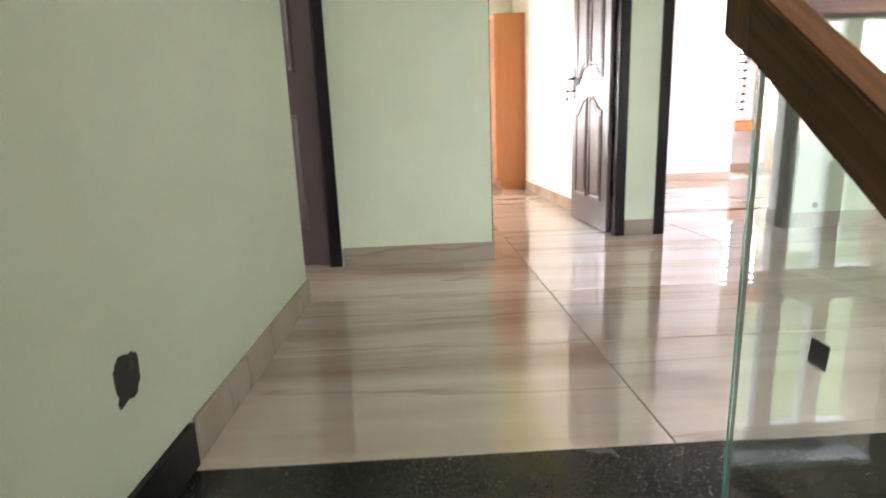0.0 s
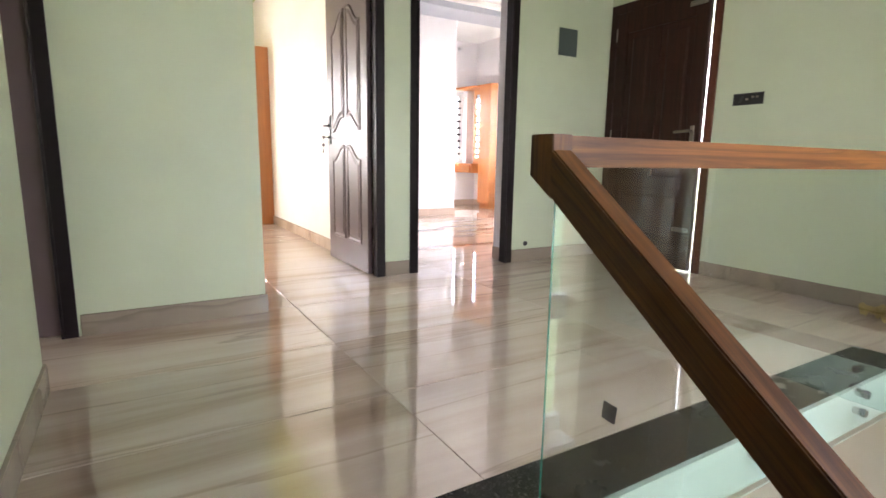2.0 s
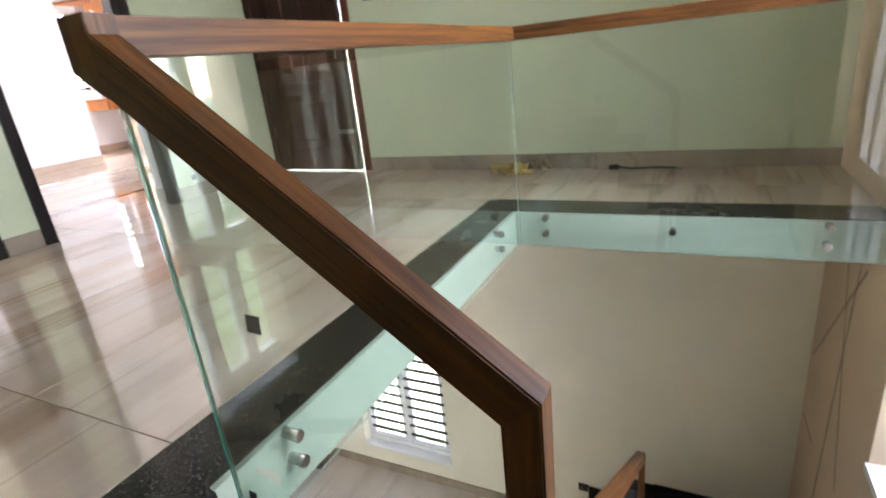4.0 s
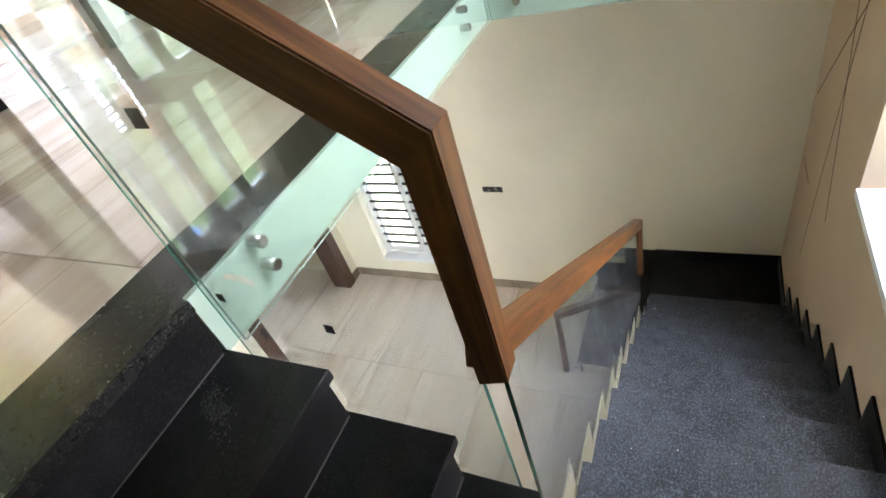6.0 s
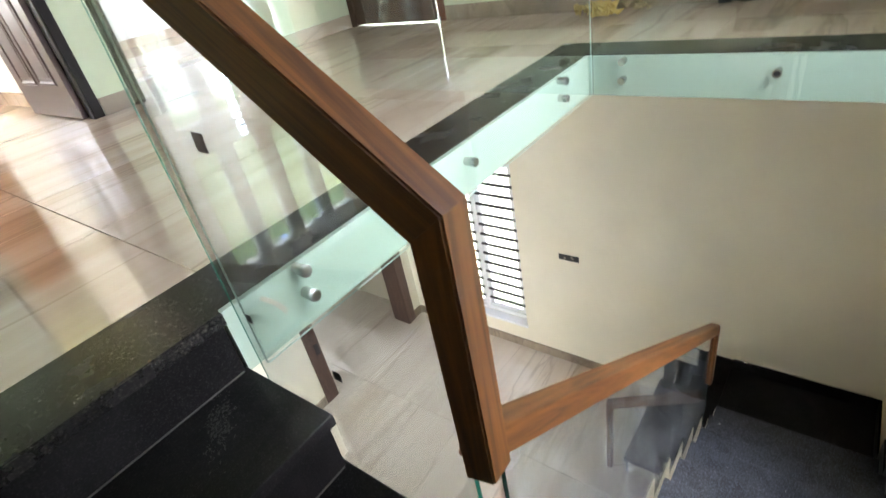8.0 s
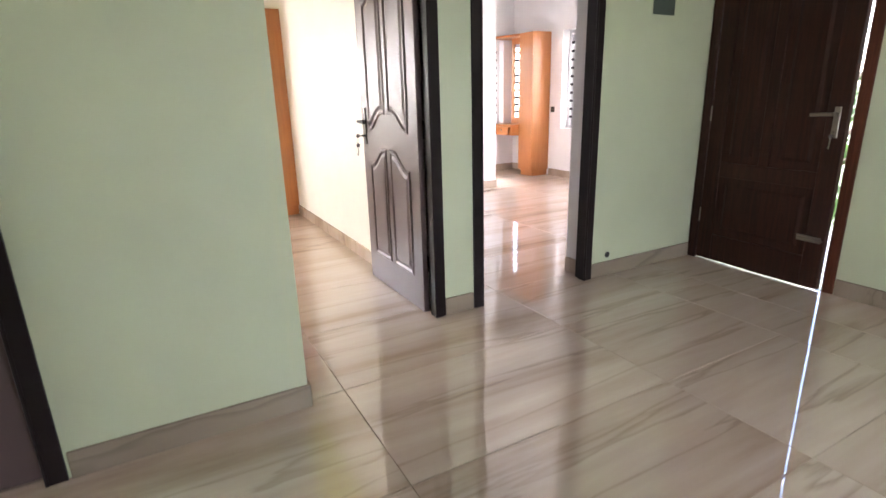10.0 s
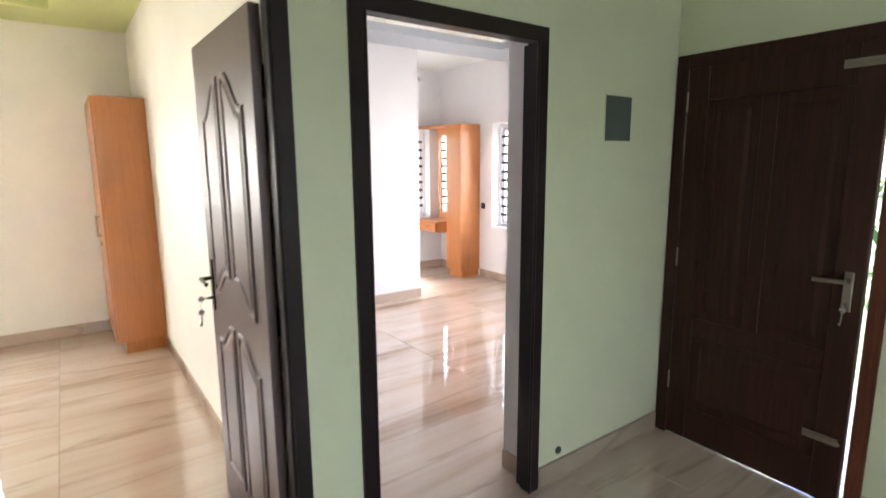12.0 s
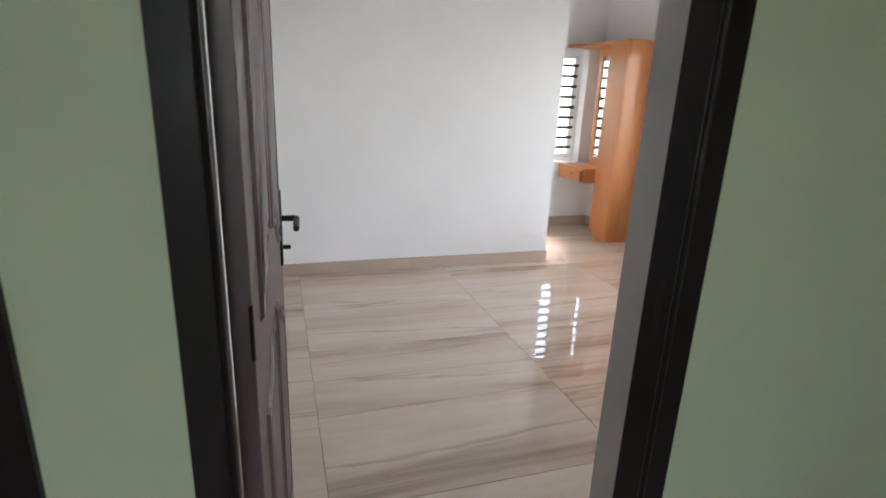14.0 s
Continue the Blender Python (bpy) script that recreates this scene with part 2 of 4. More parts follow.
def box(bm, x0, y0, z0, x1, y1, z1, bevel=0.0):
    c = ((x0 + x1) / 2, (y0 + y1) / 2, (z0 + z1) / 2)
    r = bmesh.ops.create_cube(bm, size=1, matrix=Matrix.Translation(c) @ Matrix.Diagonal((abs(x1 - x0), abs(y1 - y0), abs(z1 - z0), 1)))
    if bevel:
        es = {e for v in r["verts"] for e in v.link_edges}
        bmesh.ops.bevel(bm, geom=list(es), offset=bevel, segments=1, affect="EDGES")
    return bm


def boxed(*a, bevel=0.0):
    return box(bmesh.new(), *a, bevel=bevel)


def prism(bm, pts, axis, lo, hi):
    """Extrudes an outline along an axis. pts are the two other coordinates, in xyz order."""
    def place(p, d):
        return {"x": (d, p[0], p[1]), "y": (p[0], d, p[1]), "z": (p[0], p[1], d)}[axis]
    a = [bm.verts.new(place(p, lo)) for p in pts]
    b = [bm.verts.new(place(p, hi)) for p in pts]
    bm.faces.new(a)
    bm.faces.new(b[::-1])
    n = len(pts)
    for i in range(n):
        bm.faces.new((a[i], a[(i + 1) % n], b[(i + 1) % n], b[i]))
    return bm


def beam(bm, a, b, w, h, up=(0, 0, 1), bevel=0.002):
    """A bar of section w x h from a to b."""
    a, b = Vector(a), Vector(b)
    d = (b - a)
    z = Vector(up)
    x = d.normalized()
    y = z.cross(x).normalized()
    z = x.cross(y)
    m = Matrix((x, y, z)).transposed().to_4x4()
    m.translation = (a + b) / 2
    r = bmesh.ops.create_cube(bm, size=1, matrix=m @ Matrix.Diagonal((d.length, w, h, 1)))
    if bevel:
        es = {e for v in r["verts"] for e in v.link_edges}
        bmesh.ops.bevel(bm, geom=list(es), offset=bevel, segments=2, affect="EDGES")
    return bm


def rod(bm, a, b, r, n=12):
    a, b = Vector(a), Vector(b)
    m = (b - a).to_track_quat("Z", "Y").to_matrix().to_4x4()
    m.translation = (a + b) / 2
    bmesh.ops.create_cone(bm, cap_ends=True, segments=n, radius1=r, radius2=r, depth=(b - a).length, matrix=m)
    return bm


def wall(axis, p0, p1, u0, u1, z0, z1, holes=()):
    """A wall between planes p0 and p1, along x or y, with openings (u0, u1, z0, z1) cut through."""
    bm = bmesh.new()
    us = sorted({u0, u1, *[h[0] for h in holes], *[h[1] for h in holes]})
    zs = sorted({z0, z1, *[h[2] for h in holes], *[h[3] for h in holes]})
    us, zs = [u for u in us if u0 <= u <= u1], [z for z in zs if z0 <= z <= z1]
    solid = {}
    for i in range(len(us) - 1):
        for j in range(len(zs) - 1):
            cu, cz = (us[i] + us[i + 1]) / 2, (zs[j] + zs[j + 1]) / 2
            solid[i, j] = not any(h[0] < cu < h[1] and h[2] < cz < h[3] for h in holes)
    vs = {}

    def v(p, u, z):
        k = (p, u, z)
        if k not in vs:
            vs[k] = bm.verts.new((u, p, z) if axis == "x" else (p, u, z))
        return vs[k]

    for (i, j), full in solid.items():
        if not full:
            continue
        a, b, c, d = us[i], us[i + 1], zs[j], zs[j + 1]
        for p in (p0, p1):
            bm.faces.new((v(p, a, c), v(p, b, c), v(p, b, d), v(p, a, d)))
        for di, dj, q in ((-1, 0, ((a, c), (a, d))), (1, 0, ((b, c), (b, d))), (0, -1, ((a, c), (b, c))), (0, 1, ((a, d), (b, d)))):
            if not solid.get((i + di, j + dj), False):
                (ua, za), (ub, zb) = q
                bm.faces.new((v(p0, ua, za), v(p0, ub, zb), v(p1, ub, zb), v(p1, ua, za)))
    return bm


# ---------------------------------------------------------------- the plan
WX, SY, EX, NY = -0.20, -0.64, 3.75, 3.433      # faces of the hall: west, south, east, north
BY, BX = 2.92, 0.685                            # the jutting corner by the first bedroom door
EDGE, OPEN = 0.906, 0.776                         # edge of the upper floor, open side of the upper flight
WELL = 2.725                                     # east edge of the stair well
GF, TOP = -3.15, 2.90
T = 0.20
R2E, R2N, R1N = 5.62, 8.22, 7.62                # bedrooms: east wall, north walls
PART0, PART1 = 1.62, 1.74                       # partition of the two bedrooms

# ---------------------------------------------------------------- structure
D1, D2 = (0.69, 1.615), (1.814, 2.74)           # outer edges of the two bedroom door frames
setting("wall_north", wall("x", NY, NY + 0.23, BX, EX + T, 0, TOP, [(D1[0] + 0.003, D1[1] - 0.003, 0, 2.127), (D2[0] + 0.003, D2[1] - 0.003, 0, 2.127)]), [M_HALL], "pale green painted hall wall with two bedroom doorways", "wall")
setting("wall_corner_block", wall("x", BY, BY + 0.2, -2.6, BX, 0, TOP, [(-1.05, -0.16, 0, 2.11)]), [M_HALL], "pale green painted wall block with a dark door", "wall")
setting("wall_block_side", boxed(BX - 0.2, BY + 0.2, 0, BX, NY + 0.23, TOP), [M_HALL], "pale green side of the wall block", "wall")
setting("wall_west", wall("y", WX - T, WX, SY, 2.285, GF, TOP), [M_HALL], "pale green painted wall beside the stairs", "wall")
setting("wall_passage_south", boxed(-2.6, 2.085, 0, WX - T, 2.285, TOP), [M_HALL], "pale green wall of the side passage", "wall")
# assumed opening at the hidden end of the passage
W9 = (2.34, 2.86, 0.35, 2.1)
setting("wall_passage_end", wall("y", -2.8, -2.6, 2.085, BY + 0.2, 0, TOP, [W9]), [M_HALL], "pale green end wall of the passage", "wall")
BD = (2.43, 3.425)                              # balcony door frame along the east wall
setting("wall_east", wall("y", EX, EX + T, SY, NY, -0.172, TOP, [(BD[0], BD[1], 0, 2.12)]), [M_HALL], "pale green painted wall with a dark wooden door", "wall")
GW = (2.03, 3.0, -2.86, -1.12)                  # lower window
setting("wall_east_lower", wall("y", EX, EX + T, SY, 3.45, GF, -0.172, [GW]), [M_LOWER], "cream painted wall of the lower floor with a barred window", "wall")
SW = (1.265, 2.50, -0.98, 2.25)                   # stair window
setting("wall_south", wall("x", SY - 0.22, SY, WX - T, EX + T, GF, TOP, [SW]), [M_BEIGE], "beige primed wall beside the stairs with a tall window", "wall")

setting("ceiling", boxed(-2.8, SY - 0.2, TOP, EX + T, NY + 0.23, TOP + 0.15), [M_CEIL], "plain white painted hall ceiling", "ceiling")
fl = bmesh.new()
box(fl, -2.8, EDGE + 0.012, -0.172, EX, R2N + 0.2, -0.006)
box(fl, EX, NY, -0.2, R2E + 0.2, R2N + 0.2, -0.006)
box(fl, WELL + 0.012, SY, -0.172, EX, EDGE + 0.012, -0.006)
FLOOR = setting("floor", fl, [M_GROUT], "polished beige veined tile floor of the upper storey", "floor")
setting("slab_edge", boxed(OPEN, EDGE - 0.004, -0.178, WELL + 0.006, EDGE + 0.0125, -0.003), [M_MINT], "mint painted slab edge above the stair well", "trim")
setting("slab_edge_east", boxed(WELL - 0.004, SY, -0.178, WELL + 0.0125, EDGE - 0.004, -0.003), [M_MINT], "mint painted slab edge above the stair well", "trim")

gfl = boxed(-3, SY, GF - 0.2, EX, 8, GF - 0.005)
GFLOOR = setting("floor_lower", gfl, [M_GROUT], "polished cream tile floor of the lower storey", "floor")
setting("wall_lower_north", wall("x", 3.45, 3.65, -3, EX + T, GF, -0.172, [(2.30, 3.55, GF, -1.0)]), [M_LOWER], "cream painted lower wall with a framed opening", "wall")
# assumed opening, out of view, that lets in the added lower light
W7 = (1.4, 3.9, -2.6, -1.05)
setting("wall_lower_west", wall("y", -3.2, -3, SY - 0.2, 8, GF, -0.172, [W7]), [M_LOWER], "cream painted lower wall", "wall")
setting("wall_lower_far", boxed(-3, 8, GF, EX + T, 8.2, -0.2), [M_LOWER], "cream painted lower wall", "wall")
# invented opening for the far room's added light, never in view
W8 = (4.4, 6.9, -2.5, -1.0)
setting("wall_lower_east_far", wall("y", EX, EX + T, 3.65, 8, GF, -0.2, [W8]), [M_LOWER], "cream painted lower wall", "wall")

# bedrooms
setting("wall_partition", boxed(PART0, NY + 0.23, 0, PART1, R1N + 0.2, TOP), [M_CREAM, M_WHITE], "cream painted partition between the bedrooms", "wall")
W1 = (-2.2, 0.36, 0.71, 2.05)
setting("wall_bedroom_north", wall("x", R1N, R1N + 0.2, -2.6, PART0, 0, TOP, [W1]), [M_CREAM], "cream painted bedroom wall with a window", "wall")
setting("wall_bedroom_west", boxed(-2.8, BY + 0.2, 0, -2.6, R1N + 0.2, TOP), [M_CREAM], "cream painted bedroom wall", "wall")
setting("wall_bedroom_south", boxed(-2.6, NY + 0.03, 0, BX - 0.2, NY + 0.23, TOP), [M_CREAM], "cream painted bedroom wall", "wall")
setting("wall_room_block", boxed(PART1, 6.855, 0, 4.33, R2N + 0.2, TOP), [M_WHITE], "white painted wall block in the bedroom", "wall")
W2 = (4.45, 5.42, 0.76, 2.03)
setting("wall_dressing_north", wall("x", R2N, R2N + 0.2, 4.33, R2E + 0.2, 0, 3.05, [W2]), [M_WHITE], "white painted wall with a window and dressing unit", "wall")
W3 = (4.40, 7.05, 0.71, 2.06)
setting("wall_bedroom_east", wall("y", R2E, R2E + 0.2, NY, R2N, 0, 3.05, [W3]), [M_WHITE], "white painted bedroom wall with a barred window", "wall")
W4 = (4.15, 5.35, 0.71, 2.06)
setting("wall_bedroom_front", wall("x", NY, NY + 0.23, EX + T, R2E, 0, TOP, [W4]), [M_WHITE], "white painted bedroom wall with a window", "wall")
# coffered ceilings
def coffer(x0, y0, x1, y1, z, border, rise, mats, label):
    """A ceiling with a wide border, a narrower step above it and a tray; mats: border, step, tray."""
    bm = bmesh.new()
    for k, (inset_by, lo, hi) in enumerate(((border, z, z + rise * 0.6), (border + 0.10, z + rise * 0.6, z + rise))):
        n = len(bm.faces)
        a, b, c, d = x0 + inset_by, y0 + inset_by, x1 - inset_by, y1 - inset_by
        for q in ((x0, y0, x1, b), (x0, d, x1, y1), (x0, b, a, d), (c, b, x1, d)):
            box(bm, q[0], q[1], lo, q[2], q[3], hi)
        bm.faces.ensure_lookup_table()
        for f in bm.faces[n:]:
            f.material_index = k
    n = len(bm.faces)
    box(bm, x0, y0, z + rise, x1, y1, z + rise + 0.1)
    bm.faces.ensure_lookup_table()
    for f in bm.faces[n:]:
        f.material_index = 2
    return setting("ceiling", bm, mats, label, "ceiling")


coffer(-2.6, NY + 0.23, PART0, R1N, 2.76, 0.55, 0.18, [M_LIME, M_CEIL, M_CEIL], "lime green bedroom ceiling with a white recessed tray")
coffer(PART1, NY + 0.23, R2E, 6.855, 2.80, 0.50, 0.13, [M_GREYBLUE, M_CREAM, M_CEIL], "white bedroom tray ceiling with a grey-blue border")
setting("ceiling_dressing", boxed(4.33, 6.855, 2.87, R2E, R2N, 3.03), [M_CEIL], "plain white ceiling", "ceiling")


def repaint(name, mats, pick):
    """Gives the faces of a wall other paints, by face centre and normal."""
    me = bpy.data.objects[name].data
    for m in mats:
        me.materials.append(m)
    for p in me.polygons:
        p.material_index = pick(p.center, p.normal)


repaint("wall_north", [M_CREAM, M_WHITE], lambda c, n: 0 if n.y < -0.5 else (1 if c.x < PART0 else 2))
repaint("wall_partition", [], lambda c, n: 1 if n.x > 0.5 else 0)
repaint("wall_block_side", [M_CREAM], lambda c, n: 1 if n.x < -0.5 or n.y > 0.5 else 0)
repaint("wall_west", [M_LOWER], lambda c, n: 0)
repaint("wall_bedroom_front", [M_HALL], lambda c, n: 1 if n.y < -0.5 else 0)

# ---------------------------------------------------------------- skirting
def skirt(name, mat, runs, label, z=0.0, h=0.10, t=0.012):
    """Tile skirting in lengths of 1.2 m along walls: (axis, plane, out, from, to)."""
    first = None
    for axis, p, out, a, b in runs:
        n = max(1, round((b - a) / 1.2))
        for i in range(n):
            u0, u1 = a + (b - a) * i / n + 0.0008, a + (b - a) * (i + 1) / n - 0.0008
            q0, q1 = sorted((p - out * 0.003, p + out * t))
            bm = boxed(u0, q0, z, u1, q1, z + h, bevel=0.0015) if axis == "x" else boxed(q0, u0, z, q1, u1, z + h, bevel=0.0015)
            if first is None:
                first = setting(name, bm, [mat], label, "baseboard")
            else:
                part("skirting_tile", bm, mat, first)
    return first


skirt("baseboard", M_SKIRT, [
    ("y", WX, 1, EDGE + 0.25, 2.285), ("x", 2.285, 1, -2.6, WX + 0.012), ("x", BY, -1, -0.135, BX + 0.012), ("y", BX, 1, BY, NY - 0.01),
    ("x", NY, -1, D1[1] + 0.005, D2[0] - 0.005), ("x", NY, -1, D2[1] + 0.005, EX),
    ("y", EX, -1, SY, BD[0] - 0.005)], "beige veined tile skirting along the hall walls")
skirt("baseboard_bedrooms", M_SKIRT_PALE, [
    ("y", PART0, -1, NY + 0.23, 6.74), ("x", R1N, -1, -2.6, 1.25), ("x", 6.855, -1, PART1, 4.342), ("y", 4.33, 1, 6.855, R2N),
    ("x", R2N, -1, 4.342, R2E), ("y", R2E, -1, NY + 0.23, 7.28), ("y", R2E, -1, 7.62, R2N), ("y", PART1, 1, NY + 0.23, 6.84), ("y", D2[1] - 0.003, -1, NY + 0.088, NY + 0.23)],
    "beige veined tile skirting along the bedroom walls")
skirt("baseboard_lower", M_SKIRT, [("y", EX, -1, 1.0, 3.45), ("x", 3.45, -1, 0, 2.22), ("x", 3.45, -1, 3.62, EX - 0.014)], "brown tile skirting of the lower storey", GF)

# ---------------------------------------------------------------- doors
def bedroom_door_frame(x0, x1, y0, name, y1=None, z1=2.13, mat=None):
    """Frame between outer edges x0 and x1 in a wall whose face is at y0."""
    mat = mat or M_FRAME
    fr = tagged(thing(name, "dark brown painted wooden door frame", "door frame", "bedroom door frames"), kind="structure")
    f, d = 0.062, (y1 or y0 + 0.086)
    for s, x in ((1, x0), (-1, x1)):
        bm = bmesh.new()
        xs = [x, x + s * f, x + s * f, x + s * (f - 0.014), x + s * (f - 0.014), x]
        ys = [y0 - 0.014, y0 - 0.014, y0 + 0.048, y0 + 0.048, d, d]
        prism(bm, list(zip(xs, ys)), "z", 0.0, z1 - f)
        part("jamb", bm, mat, fr)
        bead = bmesh.new()
        rod(bead, (x + s * (f - 0.004), y0 - 0.012, 0.0), (x + s * (f - 0.004), y0 - 0.012, z1 - f), 0.007, 8)
        part("bead", bead, mat, fr)
    head = bmesh.new()
    prism(head, [(y0 - 0.014, z1), (y0 - 0.014, z1 - f), (y0 + 0.048, z1 - f), (y0 + 0.048, z1 - f + 0.014), (d, z1 - f + 0.014), (d, z1)], "x", x0, x1)
    part("head", head, mat, fr)
    return fr


bedroom_door_frame(*D1, NY, "door_1")
bedroom_door_frame(*D2, NY, "door_2")
bedroom_door_frame(-1.06, -0.145, BY, "door_3")


def inset(pts, d):
    n, out = len(pts), []
    for i in range(n):
        a, b, c = (Vector(pts[j % n]) for j in (i - 1, i, i + 1))
        e, f = (b - a).normalized(), (c - b).normalized()
        na, nb = Vector((-e.y, e.x)), Vector((-f.y, f.x))
        m = (na + nb).normalized()
        k = max(0.5, m.dot(na))
        out.append(tuple(b + m * (d / k)))
    return out


def arch_panel(x0, x1, z0, z1, high, foot, top):
    """Outline of a moulded panel, counter-clockwise, whose ends sweep up on one side (high: 1 right, -1 left)."""
    def sweep(z, rise, flip):
        row = []
        for i in range(9):
            t = i / 8
            u = t if high > 0 else 1 - t
            s = 0.5 - 0.5 * math.cos(math.pi * min(1, max(0, (u - 0.12) / 0.68)))
            row.append((x0 + (x1 - x0) * t, z + rise * s))
        return row[::-1] if flip else row
    return sweep(z0, foot, False) + sweep(z1 - top, top, True)


def moulded_leaf(name, w, h, label, mat, group="bedroom doors"):
    """A moulded door leaf hinged at its origin, along +x, thick in y from 0 to 0.036."""
    lf = thing(name, label, "door", group)
    part("slab", boxed(0, 0, 0.008, w, 0.036, h, bevel=0.002), mat, lf)
    c = w / 2
    shapes = [(0.11, c - 0.022, 1.02, h - 0.16, 1, 0.10, 0.13), (c + 0.022, w - 0.11, 1.02, h - 0.16, -1, 0.10, 0.13),
              (0.11, c - 0.022, 0.20, 0.92, 1, 0.0, 0.10), (c + 0.022, w - 0.11, 0.20, 0.92, -1, 0.0, 0.10)]
    for x0, x1, z0, z1, hi, foot, top in shapes:
        o = arch_panel(x0, x1, z0, z1, hi, foot, top)
        for side, y in ((-1, 0.0), (1, 0.036)):
            bm = bmesh.new()
            rings = [(0.0, 0.0003), (0.008, 0.0075), (0.018, 0.0075), (0.028, 0.0005), (0.034, 0.0005), (0.052, 0.0065)]
            vs = [[bm.verts.new((px, y + side * q, pz)) for px, pz in inset(o, d)] for d, q in rings]
            for a, b in zip(vs, vs[1:]):
                for i in range(len(a)):
                    j = (i + 1) % len(a)
                    bm.faces.new((a[i], a[j], b[j], b[i]))
            bm.faces.new(vs[-1])
            part("moulded_panel", bm, mat, lf)
    for side, y in ((-1, 0.0), (1, 0.036)):
        plate = part("handle_plate", boxed(w - 0.075, min(y, y + side * 0.007), 0.93, w - 0.035, max(y, y + side * 0.007), 1.16, bevel=0.003), M_BLACKMETAL, lf, "black metal handle plate")
        bm = bmesh.new()
        rod(bm, (w - 0.055, y, 1.075), (w - 0.055, y + side * 0.05, 1.075), 0.009)
        rod(bm, (w - 0.055, y + side * 0.05, 1.075), (w - 0.165, y + side * 0.052, 1.07), 0.009)
        part("lever", bm, M_BLACKMETAL, plate, "black lever handle")
        bm = bmesh.new()
        rod(bm, (w - 0.055, y, 0.985), (w - 0.055, y + side * 0.03, 0.985), 0.007)
        part("keyhole", bm, M_BLACKMETAL, plate)
    bm = rod(bmesh.new(), (w - 0.055, 0.036, 0.985), (w - 0.055, 0.082, 0.985), 0.0035, 8)
    rod(bm, (w - 0.0565, 0.092, 0.985), (w - 0.0535, 0.092, 0.985), 0.013, 16)
    part("key", bm, M_STEEL, lf, "steel key in the lock")
    bm = rod(bmesh.new(), (w - 0.0565, 0.095, 0.925), (w - 0.0535, 0.095, 0.925), 0.013, 16)
    rod(bm, (w - 0.055, 0.095, 0.915), (w - 0.055, 0.097, 0.862), 0.0030, 8)
    box(bm, w - 0.0565, 0.097, 0.862, w - 0.0535, 0.105, 0.872)
    rod(bm, (w - 0.055, 0.094, 0.976), (w - 0.055, 0.095, 0.935), 0.0012, 6)
    part("spare_key", bm, M_STEEL, lf, "steel key hanging from the lock's key")
    for z in (0.25, 1.0, 1.78):
        bm = bmesh.new()
        rod(bm, (-0.001, 0.002, z), (-0.001, 0.002, z + 0.1), 0.004, 8)
        part("hinge", bm, M_FRAME, lf)
    return lf


LW = 0.80
leaf = moulded_leaf("bedroom_door", LW, 2.06, "purple-brown moulded panel door standing open into the bedroom", M_LEAF)
leaf.matrix_world = pose(1.560, 3.512, 0, 0, 0, 90.5)
copy_thing(leaf, pose(1.910, 3.515, 0, 0, 0, 86.3) )
leaf3 = copy_thing(leaf, pose(-0.205, BY + 0.03, 0, 0, 0, 180))
leaf3["label"] = "purple-brown moulded panel door, closed, in the wall block"
leaf3.location.y = BY + 0.066

# balcony door: dark wooden leaf, slightly ajar to the outside
bd = tagged(thing("door_4", "dark reddish wooden door frame in the hall wall", "door frame"), kind="structure")
for y0, y1 in ((BD[0], BD[0] + 0.062), (BD[1] - 0.062, BD[1])):
    # south jamb takes the lit wood colour, as daylight from the gap falls there
    part("jamb", boxed(EX - 0.012, y0, 0, EX + 0.10, y1, 2.12, bevel=0.003), M_LITJAMB if y0 == BD[0] else M_DOORWOOD, bd)
part("head", boxed(EX - 0.012, BD[0] + 0.062, 2.045, EX + 0.10, BD[1] - 0.062, 2.12, bevel=0.003), M_DOORWOOD, bd)
bl = thing("balcony_door", "dark reddish panelled wooden door, slightly ajar", "door")
w = 0.852
part("stile", boxed(0, -0.02, 0.012, 0.11, 0.02, 2.05, bevel=0.003), M_DOORWOOD, bl)
part("stile", boxed(w - 0.11, -0.02, 0.012, w, 0.02, 2.05, bevel=0.003), M_DOORWOOD, bl)
for z0, z1 in ((0.012, 0.2), (0.62, 0.72), (1.88, 2.05)):
    part("rail", boxed(0.11, -0.018, z0, w - 0.11, 0.018, z1, bevel=0.003), M_DOORWOOD, bl)
part("stile", boxed(0.375, -0.018, 0.72, 0.445, 0.018, 1.88, bevel=0.003), M_DOORWOOD, bl)
for x0, x1, z0, z1 in ((0.11, 0.375, 0.72, 1.88), (0.445, w - 0.11, 0.72, 1.88), (0.11, w - 0.11, 0.2, 0.62)):
    bm = bmesh.new()
    o = [(x0, z0), (x1, z0), (x1, z1), (x0, z1)]
    vs = [[bm.verts.new((px, -q, pz)) for px, pz in inset(o, d)] for d, q in ((0, 0.006), (0.05, 0.006), (0.07, 0.014))]
    for a, b in zip(vs, vs[1:]):
        for i in range(4):
            bm.faces.new((a[i], a[(i + 1) % 4], b[(i + 1) % 4], b[i]))
    bm.faces.new(vs[-1])
    box(bm, x0, -0.004, z0, x1, 0.012, z1)
    part("panel", bm, M_DOORWOOD, bl)
plate = part("handle_plate", boxed(w - 0.070, -0.028, 0.925, w - 0.034, -0.02, 1.10, bevel=0.003), M_BRASS, bl, "satin nickel handle plate")
bm = rod(bmesh.new(), (w - 0.052, -0.02, 1.06), (w - 0.052, -0.07, 1.06), 0.01)
rod(bm, (w - 0.052, -0.07, 1.06), (w - 0.17, -0.072, 1.055), 0.01)
part("lever", bm, M_BRASS, plate)
bm = rod(bmesh.new(), (w - 0.052, -0.02, 0.96), (w - 0.052, -0.05, 0.96), 0.0035, 8)
